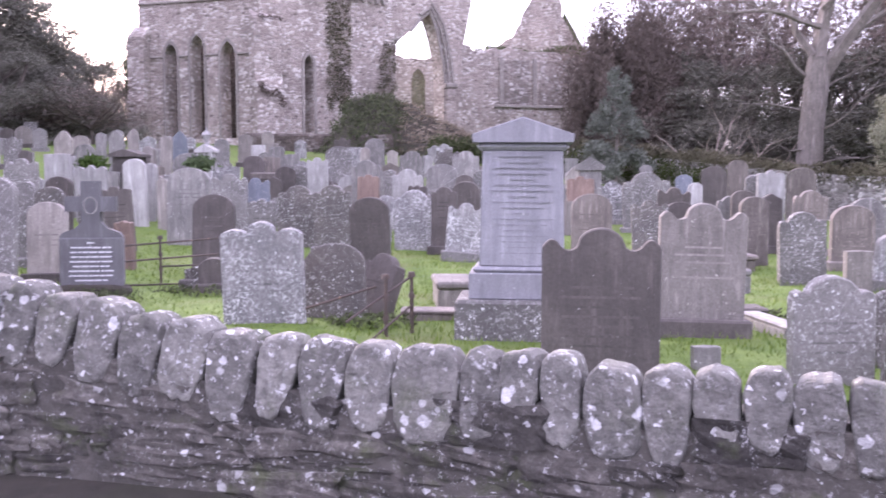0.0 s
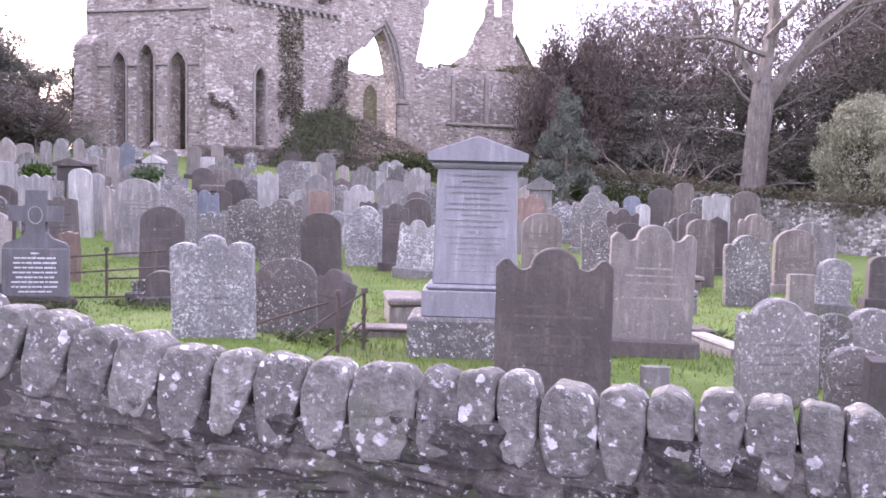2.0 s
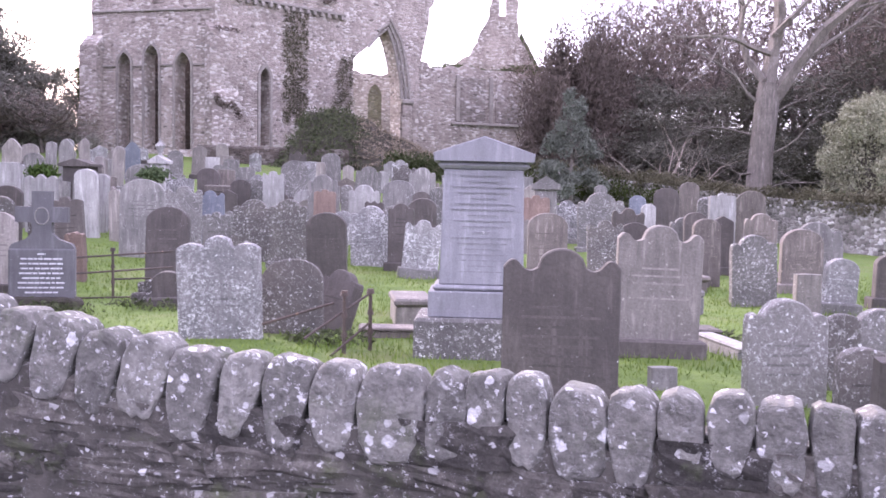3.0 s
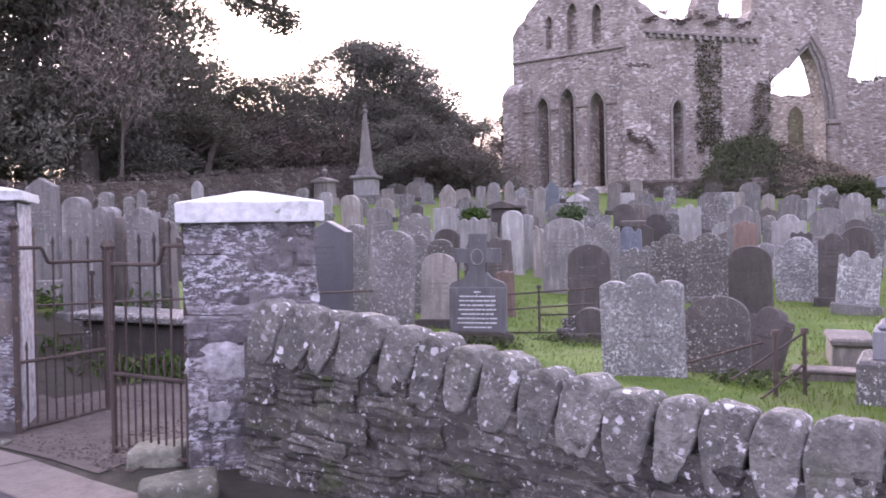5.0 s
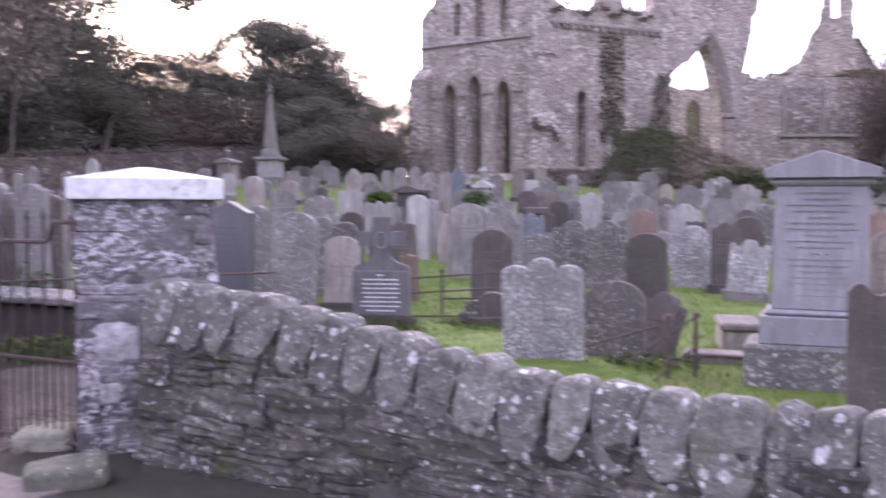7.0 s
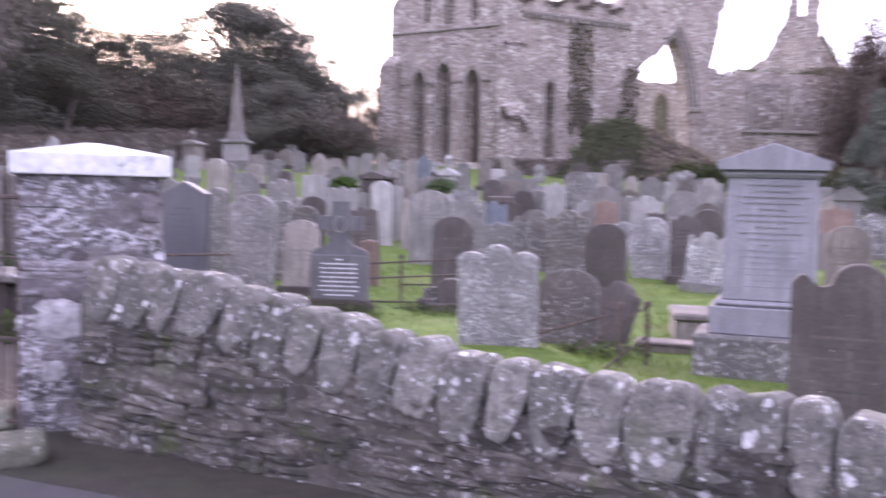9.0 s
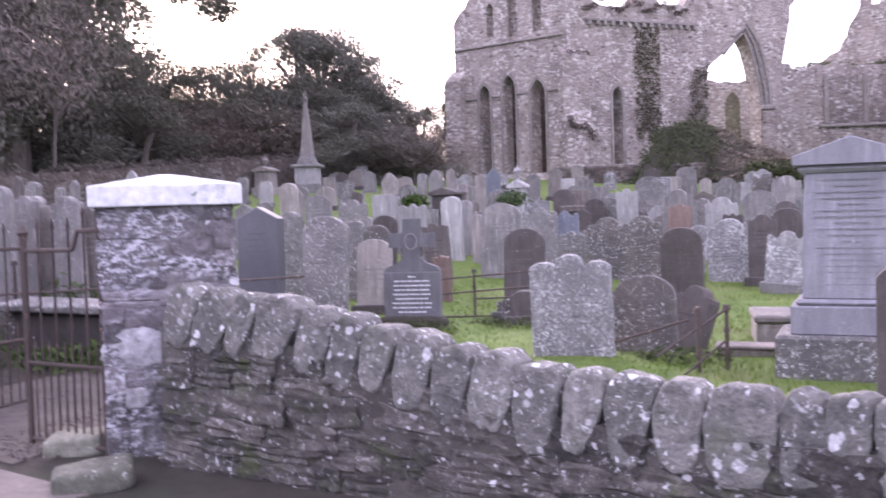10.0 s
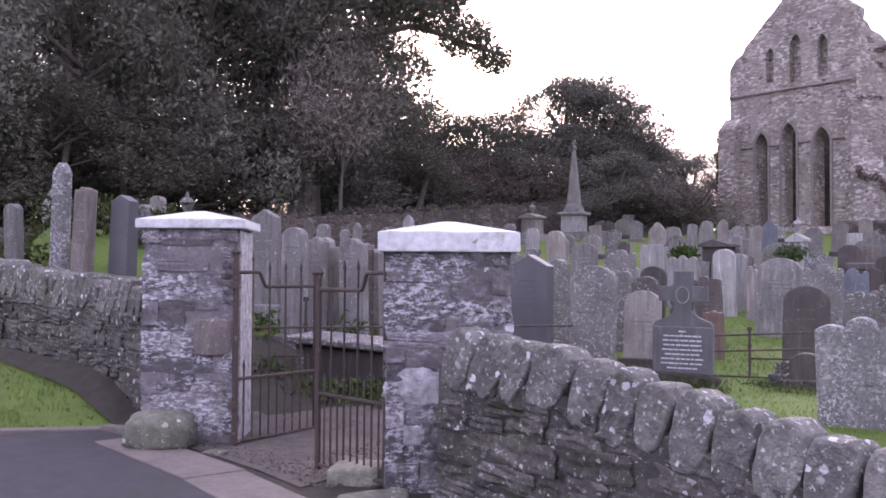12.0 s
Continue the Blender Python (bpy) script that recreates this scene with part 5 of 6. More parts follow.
right_pier = pier((-4.345, 4.93), 37.5, 0.87, 0.8, 1.71, 1.85, "square rubble gate pier with flaking whitewash and a white cap", 31, PIER_STONE)
left_pier = pier((-7.165, 4.865), 40.0, 0.83, 0.72, 1.95, 2.03, "square rubble gate pier with a tan patch and a white cap", 32, PIER_STONE)
bm = lump(77, 0.34, 0.06, 0.33, 8, 0.03, 4)
o = part("patch_stone", bm, HEAD["brown"], left_pier, "square tan sandstone block")
o.matrix_local = pose(0.62, 0.0, 0.98, 0, 0, 0)
bm = bmesh.new()
box(bm, 0.835, 0.856, 0.02, 0.6, 0.05, 1.93, 0.006)
part("limewash", bm, LIMEWASH, left_pier, "flaking pinkish-white limewash")
for seed, u, z, w, h in ((78, 0.25, 0.76, 0.46, 0.22), (79, 0.16, 0.42, 0.2, 0.12)):
    o = part("limewash_patch", lump(seed, w, 0.03, h, 5, 0.25, 8), LIMEWASH, right_pier, "bluish-white limewash patch")
    o.matrix_local = pose(u, -0.004, z, 0, 0, 0)


def rock(name, x, y, sx, sy, sz, yaw, seed, label, square=3.2, rough=0.09):
    ob = smooth(part(name, lump(seed, sx, sy, sz, square, rough, 7), BOULDER))
    ob.matrix_world = pose(x, y, float(ground_z(x, y)) + sz * 0.4, 3, -4, yaw)
    tagged(ob, label, "boulder")


rock("boulder", -6.95, 4.9, 0.62, 0.38, 0.36, 38, 51, "mossy green-grey boulder at the foot of the pier")
rock("boulder", -3.95, 4.36, 0.46, 0.3, 0.17, 40, 52, "flat mossy stone block beside the gate pier", 9, 0.04)
rock("boulder", -4.72, 5.06, 0.42, 0.3, 0.16, 30, 54, "grey doorstop stone under the gate", 7, 0.05)
rock("stone", -6.35, 5.02, 0.22, 0.12, 0.05, 20, 53, "pale flat stone on the gravel")


# ---- the pair of iron gates ----
def gate(hinge, end, side, label):
    """One leaf: hanging stile, meeting stile, stepped top rail, spear-topped bars, and short bars below the middle rail."""
    d = Vector((end[0] - hinge[0], end[1] - hinge[1], 0))
    k = d.length
    th = thing("iron_gate", pose(hinge[0], hinge[1], 0.0, 0, 0, math.degrees(math.atan2(d.y, d.x))), label, "gate", "gate leaves")

    def bar(name, pts, r, sides=6):
        bm = bmesh.new()
        for p, q in zip(pts, pts[1:]):
            tube(bm, p, q, r, r, sides)
        return part(name, bm, IRON, th)

    def spear(x, z0, z1, r, name):
        bm = bmesh.new()
        tube(bm, (x, 0, z0), (x, 0, z1 - 0.09), r, r, 6)
        tube(bm, (x, 0, z1 - 0.09), (x, 0, z1 - 0.06), r, r * 1.7, 6)
        tube(bm, (x, 0, z1 - 0.06), (x, 0, z1), r * 1.7, 0.002, 6)
        part(name, bm, IRON, th)

    low, high = 1.43, 1.56
    spear(0.0, 0.03, 1.80, 0.027, "hanging_stile")
    spear(k, 0.03, 1.62, 0.025, "meeting_stile")
    bar("top_rail", [(0, 0, high)] + [(k * 0.27, 0, high)] + [(k * (0.27 + 0.1 * f), 0, high - (high - low) * (0.5 - 0.5 * math.cos(math.pi * f)) - 0.02 * math.sin(math.pi * f)) for f in (0.25, 0.5, 0.75, 1.0)] + [(k, 0, low)], 0.016)
    for z in (0.62, 0.07):
        bar("rail", [(0, 0, z), (k, 0, z)], 0.015)
    n = 5
    for i in range(1, n):
        x = k * i / n
        spear(x, 0.07, 1.74 if x < k * 0.33 else 1.66, 0.0095, "bar")
    for i in range(n):
        spear(k * (i + 0.5) / n, 0.07, 0.79, 0.0085, "dog_bar")
    for z in (0.4, 1.45):
        bm = bmesh.new()
        tube(bm, (-0.03, 0, z - 0.03), (-0.03, 0, z + 0.03), 0.035, 0.035, 8)
        part("hinge", bm, IRON, th)


gate((-6.47, 5.33), (-6.5, 6.33), 1, "rusty brown iron gate leaf standing open")
gate((-4.40, 4.99), (-5.24, 5.14), -1, "rusty brown iron gate leaf with spear-topped bars")


# ---- trees and greenery ----
def quads(points, size, rng, stretch=1.6, up=0.0):
    """Small folded leaf clumps at points, turned at random: vertices and faces."""
    n = len(points)
    a = rng.normal(size=(n, 3))
    a[:, 2] += up
    a /= np.linalg.norm(a, axis=1)[:, None]
    b = np.cross(a, rng.normal(size=(n, 3)))
    b /= np.linalg.norm(b, axis=1)[:, None]
    c = np.cross(a, b)
    s = (size * rng.uniform(0.55, 1.3, n))[:, None]
    v = np.stack([points - a * s * stretch, points + b * s * 0.5 + c * s * 0.18, points + a * s * stretch, points - b * s * 0.5 + c * s * 0.18], 1)
    f = np.arange(4 * n).reshape(n, 4)
    return v.reshape(-1, 3), f


def cloud(balls, n, rng, hollow=0.55):
    """Points in a union of ragged ellipsoids (x, y, z, rx, ry, rz), thicker towards their skins."""
    balls = np.array(balls, float)
    vol = balls[:, 3] * balls[:, 4] * balls[:, 5]
    pick = rng.choice(len(balls), n, p=vol ** 0.75 / (vol ** 0.75).sum())
    d = rng.normal(size=(n, 3))
    d /= np.linalg.norm(d, axis=1)[:, None]
    r = rng.uniform(hollow ** 3, 1, n) ** (1 / 3) * (1 + 0.16 * rng.normal(size=n))
    return balls[pick, :3] + d * r[:, None] * balls[pick, 3:]


def limbs(segs, sides=5):
    """Tapered limbs from rows of p, q, r0, r1: vertices and faces."""
    segs = np.array(segs, float)
    p, q, r0, r1 = segs[:, :3], segs[:, 3:6], segs[:, 6], segs[:, 7]
    d = q - p
    d /= np.linalg.norm(d, axis=1)[:, None] + 1e-9
    h = np.where(np.abs(d[:, 2:3]) > 0.9, [[1.0, 0, 0]], [[0, 0, 1.0]])
    u = np.cross(d, h)
    u /= np.linalg.norm(u, axis=1)[:, None]
    w = np.cross(d, u)
    vs = []
    for k in range(sides):
        a = math.tau * k / sides
        o = u * math.cos(a) + w * math.sin(a)
        vs += [p + o * r0[:, None], q + o * r1[:, None]]
    v = np.stack(vs, 1)
    n = len(segs)
    base = (np.arange(n) * 2 * sides)[:, None]
    f = np.concatenate([base + np.array([2 * k, 2 * ((k + 1) % sides), 2 * ((k + 1) % sides) + 1, 2 * k + 1]) for k in range(sides)])
    return v.reshape(-1, 3), f


def grow(rng, p, d, length, r, level, out, spread=0.6, rise=0.15, kids=(2, 4), wander=0.22):
    """A bending limb with side limbs, down to twigs."""
    steps = 5 if level > 1 else 3
    for i in range(steps):
        d = d + rng.normal(size=3) * wander * 0.6 + np.array([0, 0, rise * 0.3])
        d /= np.linalg.norm(d)
        q = p + d * length / steps
        r2 = r * (0.82 if level > 1 else 0.65)
        out.append((*p, *q, r, r2))
        if level > 0 and i >= 1:
            for _ in range(int(rng.integers(*kids)) if i > 1 else 1):
                e = d + rng.normal(size=3) * spread
                e /= np.linalg.norm(e)
                grow(rng, q, e, length * rng.uniform(0.45, 0.72), r2 * rng.uniform(0.4, 0.62), level - 1, out, spread, rise, kids, wander)
        p, r = q, r2


def tree_meshes(seed, kind):
    """Trunk and crown meshes of a tree about 10 m high."""
    rng = np.random.default_rng(seed)
    segs = []
    if kind == "bare":
        grow(rng, np.zeros(3), np.array([0, 0, 1.0]), 4.2, 0.2, 0, segs, wander=0.08)
        top = np.array(segs[-1][3:6])
        for k in range(5):
            a = math.tau * k / 5 + rng.uniform(0, 1)
            grow(rng, top - (0, 0, 0.5 * k / 5), np.array([math.cos(a) * 0.6, math.sin(a) * 0.6, 0.9]), 3.6, 0.1, 3, segs, 0.6, 0.2, (1, 3))
        v, f = limbs(segs, 4)
        pts = cloud([(0, 0, 7.0, 2.6, 2.6, 2.8), (1.2, 0.6, 5.6, 2.0, 2.0, 1.6), (-1.4, -0.5, 5.8, 1.8, 2, 1.8)], 4200, rng, 0.0)
        pts = pts + rng.normal(size=pts.shape) * 0.35
        lv, lf = quads(pts, 0.05, rng, 3.4, 0.5)
    else:
        grow(rng, np.zeros(3), np.array([0, 0, 1.0]), 8.0, 0.24, 0, segs, wander=0.06)
        balls = []
        for k in range(26):
            h = rng.uniform(0.08, 1.0)
            rad = 2.9 * math.sin(min(1.0, 1.15 - h) * 1.45) * rng.uniform(0.55, 1.0)
            a = rng.uniform(0, math.tau)
            s = rng.uniform(0.6, 1.15)
            balls.append((math.cos(a) * rad, math.sin(a) * rad, 0.6 + h * 8.4, s * 1.1, s * 1.1, s * 0.75))
            segs.append((0, 0, 0.4 + h * 7.0, math.cos(a) * rad, math.sin(a) * rad, 0.6 + h * 8.2, 0.06, 0.015))
        for k in range(40):
            b = balls[rng.integers(0, len(balls))]
            o = rng.normal(size=3)
            o /= np.linalg.norm(o)
            s = rng.uniform(0.22, 0.42)
            balls.append((b[0] + o[0] * b[3], b[1] + o[1] * b[4], b[2] + o[2] * b[5], s, s, s))
        v, f = limbs(segs, 6)
        pts = cloud(balls, 18000 if kind == "ever" else 2500, rng, 0.5)
        lv, lf = quads(pts, 0.06 if kind == "ever" else 0.2, rng, 1.15)
    out = []
    for nm, vv, ff, mat in (("trunk", v, f, BARK_DARK), ("crown", lv, lf, BROWN_WOOD if kind == "bare" else EVERGREEN)):
        me = bpy.data.meshes.new(f"{kind}_{nm}")
        me.from_pydata(vv.tolist(), [], ff.tolist())
        me.materials.append(mat)
        out.append(me)
    return out


TREES = {("ever", i): tree_meshes(60 + i, "ever") for i in range(4)} | {("bare", i): tree_meshes(80 + i, "bare") for i in range(4)} | {("far", i): tree_meshes(95 + i, "far") for i in range(2)}
LABELS = {"ever": "dark dense evergreen tree of the wood", "bare": "leafless brown winter tree of the wood", "far": "dark tree of the wood across the road"}


def tree(x, y, h, w, kind, variant, yaw=0.0, sink=0.0):
    """w is the crown's spread."""
    th = thing("tree", pose(x, y, float(ground_z(x, y)) - sink, 0, 0, yaw) @ Matrix.Diagonal((w / 6.4, w / 6.4, h / 10, 1)), LABELS[kind], "tree", "trees of the wood")
    for nm, me in zip(("trunk", "crown"), TREES[kind, variant % (2 if kind == "far" else 4)]):
        new(nm, me).parent = th


def polar(bearing, d):
    return -math.sin(radians(bearing)) * d, math.cos(radians(bearing)) * d


tr = random.Random(17)
# the wood beyond the west wall, tall at its near end and lower towards the abbey
for i, (b, d, h, w, kind) in enumerate([
        (67, 36, 17, 10, "ever"), (63.5, 40, 22, 11, "ever"), (59.5, 38, 20, 11, "ever"), (56, 42, 24, 11, "ever"), (52.5, 41, 23, 11, "ever"), (49, 43, 23, 11, "ever"),
        (46, 44, 21, 10, "ever"), (43.2, 46, 15, 9, "ever"), (41.0, 48, 11.0, 7, "ever"), (38.6, 52, 8.6, 7.5, "ever"), (36.0, 54, 8.6, 8, "ever"), (33.6, 55, 8.2, 7.5, "ever"),
        (31.0, 56, 10.2, 8.5, "ever"), (27.6, 56, 10.4, 8.5, "ever"), (29.3, 58, 11.6, 10, "ever"), (29.8, 57, 10.6, 9, "ever"), (28.6, 57, 11.0, 9, "ever"), (34.8, 57, 8.8, 9, "ever"), (26.5, 58, 9.6, 7.5, "ever"), (25.3, 60, 7.2, 7, "ever"), (23.4, 61, 5.5, 7, "ever"), (21.3, 64, 6.4, 7, "bare"), (26.0, 55, 6.5, 7, "ever"),
        (34.6, 50, 5.5, 8, "ever"), (37.5, 47, 5.0, 8, "bare"), (31, 51, 5.0, 8, "ever"), (28, 53, 5.0, 8, "ever"), (23.5, 55, 5.5, 6, "ever"), (21.5, 60, 6.0, 5, "ever")]):
    x, y = polar(b, d)
    tree(x, y, h, w, kind, i, tr.uniform(0, 360), 0.6)
for i in range(9):
    x, y = polar(40 + 3.2 * i, 41 - 0.22 * i + tr.uniform(0, 2))
    tree(x, y, tr.uniform(5.5, 9), tr.uniform(6.5, 8.5), "ever", i + 1, tr.uniform(0, 360), 0.8)
for b, d, h, w in ((61, 35.5, 8, 8), (57, 36.5, 7, 8), (65, 35, 8, 8), (53, 37.5, 7, 8)):
    x, y = polar(b, d)
    tree(x, y, h, w, "ever", int(b), 33.0 * b, 0.6)
for i, (b, d, h) in enumerate([(44.5, 38.5, 9.5)]):
    x, y = polar(b, d)
    tree(x, y, h, 6.0, "bare", i, tr.uniform(0, 360), 0.2)
for i in range(10):
    x, y = polar(23.5 + 2.2 * i, 50 + 2.5 * (i % 2))
    tree(x, y, 4.2 + 1.5 * ((i * 7) % 3) * 0.6, 7.5, "ever" if i % 4 else "bare", i, 71.0 * i, 0.9)
for b, d, h, w in ((29, 55, 8.2, 9), (27, 56, 7.4, 9), (31, 55, 7.8, 9), (36.5, 56, 6.8, 9), (39.5, 55, 7.5, 9)):
    x, y = polar(b, d)
    tree(x, y, h, w, "ever", int(b), 40.0 * b, 1.2)
for i in range(7):
    x, y = polar(45.5 + 3.4 * i, 58)
    tree(x, y, 21 + 2 * (i % 3), 15, "ever", i, 50.0 * i, 0.5)
# the wood behind the east wall
for i, (b, d, h, w, kind) in enumerate([
        (-3.5, 72, 7.5, 7, "bare"), (-6.5, 58, 10, 7, "bare"), (-11.5, 56, 13, 8, "bare"), (-16.5, 54, 16, 9, "bare"), (-22.6, 54, 18, 9, "bare"), (-25.8, 52, 18, 9, "ever"), (-28, 50, 19, 11, "ever"), (-31, 46, 17, 10, "bare"),
        (-9.5, 48, 11, 7, "bare"), (-13, 50, 13, 8, "bare"), (-15.2, 47, 11, 7, "bare"), (-19.5, 45, 10, 7, "bare"), (-24.5, 43, 11, 8, "bare"), (-29.5, 41, 12, 8, "ever"), (-11.8, 45, 7, 7, "ever"), (-12.4, 48, 7.5, 8, "ever"), (-13.6, 55, 8, 9, "ever"), (-9.8, 52, 7.5, 8, "ever"), (-15, 44, 7, 8, "ever"), (-17.8, 43, 7.2, 8, "ever"), (-20.5, 42, 7, 8, "ever"),
        (-23, 41, 7.5, 8, "ever"), (-26, 40, 9.5, 8, "ever"), (-29, 38, 8, 8, "ever"), (-1.5, 90, 7.5, 8, "bare"), (-10.5, 64, 7, 9, "ever"), (-14, 62, 8.5, 11, "ever"), (-17.5, 60, 8.5, 11, "ever"), (-21, 58, 8.5, 11, "ever"), (-24.5, 58, 10, 11, "ever"), (-28, 58, 12, 11, "ever"), (-7.5, 66, 6.5, 8, "ever")]):
    x, y = polar(b, d)
    tree(x, y, h, w, kind, i, tr.uniform(0, 360), 0.4)
# wood closing the horizon where the view ends
for i in range(34):
    b = -34 - 8.6 * i
    x, y = polar(b, 70 + tr.uniform(-5, 8))
    tree(x, y, tr.uniform(10, 14), 14, "far", i, tr.uniform(0, 360), 0.5)

rg = np.random.default_rng(5)


def greenery(name, balls, n, size, mat, label, category, kind="", stretch=1.5, parent=None, hollow=0.5, up=0.0):
    v, f = quads(cloud(balls, n, rg, hollow), size, rg, stretch, up)
    ob = from_arrays(name, v, f, mat, parent)
    return tagged(ob, label, category, kind=kind) if label and not parent else ob


# the cedar whose bough hangs over the sky
cx, cy = polar(46.5, 41)
cedar = thing("cedar_tree", pose(cx, cy, float(ground_z(cx, cy))), "huge dark cedar with a drooping outer bough", "tree")
segs = [(0, 0, 0, 0, 0, 9, 0.7, 0.5), (0, 0, 9, 0.3, 0, 17, 0.5, 0.2), (0, 0, 9, 4, 2.6, 9.6, 0.22, 0.14), (4, 2.6, 9.6, 7.4, 4.8, 8.2, 0.14, 0.04), (0, 0, 6, 3, -1, 9, 0.2, 0.08), (0, 0, 7, -4, -1, 11, 0.22, 0.08), (0, 0, 5, 2, 1, 6.5, 0.15, 0.05)]
v, f = limbs(segs, 8)
from_arrays("trunk", v, f, BARK_DARK, cedar)
greenery("crown", [(0, 0, 14, 4.5, 4, 2.5), (-4, -2, 12, 3.5, 3, 2.0), (2.6, 1.6, 11.6, 2.6, 2, 1.4), (4.6, 3.0, 10.2, 1.9, 1.6, 1.2), (5.9, 3.8, 9.0, 1.5, 1.3, 1.0), (6.9, 4.4, 8.0, 0.95, 0.95, 0.7), (3.4, 2.2, 8.6, 1.3, 1, 0.5), (5.2, 3.4, 10.8, 1.2, 1, 0.6),
                   (1.5, 0.5, 9.5, 2.2, 2, 1.4), (-3, -2, 8.5, 3, 2.5, 1.6), (1.8, 1.0, 6.5, 2, 1.6, 1.6), (0, -1, 4.5, 3, 2, 2)], 26000, 0.09, EVERGREEN, "", "", parent=cedar)

greenery("bough", [(3.4, 2.2, 10.6, 1.7, 1.4, 0.9), (4.6, 3.0, 10.2, 1.5, 1.3, 0.9), (5.9, 3.8, 9.1, 1.3, 1.2, 0.8), (6.9, 4.4, 8.1, 0.9, 0.9, 0.6), (5.2, 3.4, 10.9, 1.1, 1, 0.5)], 9000, 0.07, EVERGREEN, "", "", parent=cedar, hollow=0.2)

# upright yew beside the nave
yew = thing("yew_tree", pose(6.3, 44.5, float(ground_z(6.3, 44.5))), "large dark upright yew with many plumes", "tree")
balls = []
for i in range(46):
    a, r = rg.uniform(0, math.tau), 2.6 * rg.uniform(0.05, 1.0) ** 0.6
    x, y = math.cos(a) * r, math.sin(a) * r * 0.8
    h = 8.6 - 0.42 * r * r + rg.uniform(-0.9, 0.5) - (0.8 if x < -1.5 else 0)
    balls.append((x, y, h * 0.53, 0.55, 0.5, h * 0.47))
v, f = limbs([(0, 0, 0, 0, 0, 4, 0.35, 0.1)] + [(0, 0, 0.3, b[0], b[1], b[2] * 1.5, 0.09, 0.02) for b in balls], 5)
from_arrays("trunk", v, f, BARK_DARK, yew)
greenery("crown", balls, 60000, 0.064, YEW, "", "", parent=yew, stretch=1.7, hollow=0.5, up=2.0)

# small pale conifer
con = thing("conifer", pose(5.2, 38.4, float(ground_z(5.2, 38.4))), "small blue-grey conifer behind the wall", "tree")
balls = []
for i in range(70):
    h = rg.uniform(0.05, 1)
    a, r = rg.uniform(0, math.tau), 1.6 * (1 - h) ** 0.75 * rg.uniform(0.4, 1)
    balls.append((math.cos(a) * r, math.sin(a) * r, 0.5 + 4.6 * h, 0.2 + 0.22 * (1 - h), 0.2 + 0.22 * (1 - h), 0.22 + 0.1 * (1 - h)))
v, f = limbs([(0, 0, 0, 0, 0, 5.1, 0.09, 0.01)] + [(0, 0, b[2] - 0.2, b[0], b[1], b[2], 0.025, 0.006) for b in balls], 5)
from_arrays("trunk", v, f, BARK, con)
greenery("crown", balls, 9000, 0.05, CONIFER, "", "", parent=con, stretch=1.9, up=0.8)

# round evergreen bush
bush = thing("bush", pose(14.1, 30.9, float(ground_z(14.1, 30.9))), "rounded olive-green bush behind the wall", "bush")
balls = [(0, 0, 2.9, 1.3, 1.3, 1.75)]
for i in range(46):
    a, e = rg.uniform(0, math.tau), rg.uniform(-0.9, 1.5)
    k = rg.uniform(0.25, 0.5)
    balls.append((1.38 * math.cos(a) * math.cos(e), 1.38 * math.sin(a) * math.cos(e), 2.9 + 1.85 * math.sin(e), k, k, k))
v, f = limbs([(0, 0, 0, 0, 0, 2.5, 0.14, 0.06)] + [(0, 0, 1.0, b[0] * 0.8, b[1] * 0.8, b[2], 0.04, 0.01) for b in balls], 5)
from_arrays("trunk", v, f, BARK_DARK, bush)
greenery("crown", balls, 24000, 0.048, BUSH, "", "", parent=bush, stretch=1.2)

# the great bare tree
bare = thing("bare_tree", pose(11.44, 34.1, float(ground_z(11.44, 34.1)), 0, 0, 0), "great leafless grey tree with spreading limbs", "tree")
trunk = []
zs = [(0, 0, -0.3, 0.8), (0.0, 0, 0.4, 0.58), (0.06, 0, 1.6, 0.47), (0.14, 0, 3.2, 0.42), (0.26, 0, 4.6, 0.43), (0.36, 0, 5.5, 0.4)]
for a, b in zip(zs, zs[1:]):
    trunk.append((*a[:3], *b[:3], a[3], b[3]))
v, f = limbs(trunk, 14)
smooth(from_arrays("trunk", v, f, BARK, bare))
gr = np.random.default_rng(33)
for x0, z0, dx, dy, dz, ln, r in ((0.3, 5.1, 0.06, 0.2, 1.0, 7.0, 0.33), (0.5, 4.9, 0.55, -0.1, 0.9, 7.5, 0.3), (0.15, 5.6, -0.55, 0.15, 0.9, 5.0, 0.17),
                                  (0.32, 6.6, -0.9, -0.2, 0.5, 4.0, 0.12), (0.9, 6.0, 1.0, 0.2, 0.45, 4.6, 0.14), (0.4, 7.2, 0.3, -0.6, 0.8, 4.5, 0.14), (0.1, 4.7, -1.0, 0.1, 0.5, 3.6, 0.08)):
    segs = []
    d = np.array([dx, dy, dz])
    grow(gr, np.array([x0, dy * 0.2, z0]), d / np.linalg.norm(d), ln, r, 3, segs, 0.68, 0.06, (2, 4), 0.36)
    v, f = limbs(segs, 5)
    from_arrays("limb", v, f, BARK, bare)
for k, (z, dx, dy) in enumerate([(2.2, -0.9, -0.3), (2.8, 0.9, -0.4), (3.6, -1, 0.2), (1.7, 0.7, -0.7), (4.2, 1.0, 0.1)]):
    segs = []
    grow(gr, np.array([0.12, 0, z]), np.array([dx, dy, 0.25]), 2.6, 0.045, 2, segs, 0.65, 0.0, (2, 4), 0.32)
    v, f = limbs(segs, 4)
    from_arrays("side_branch", v, f, BARK, bare)

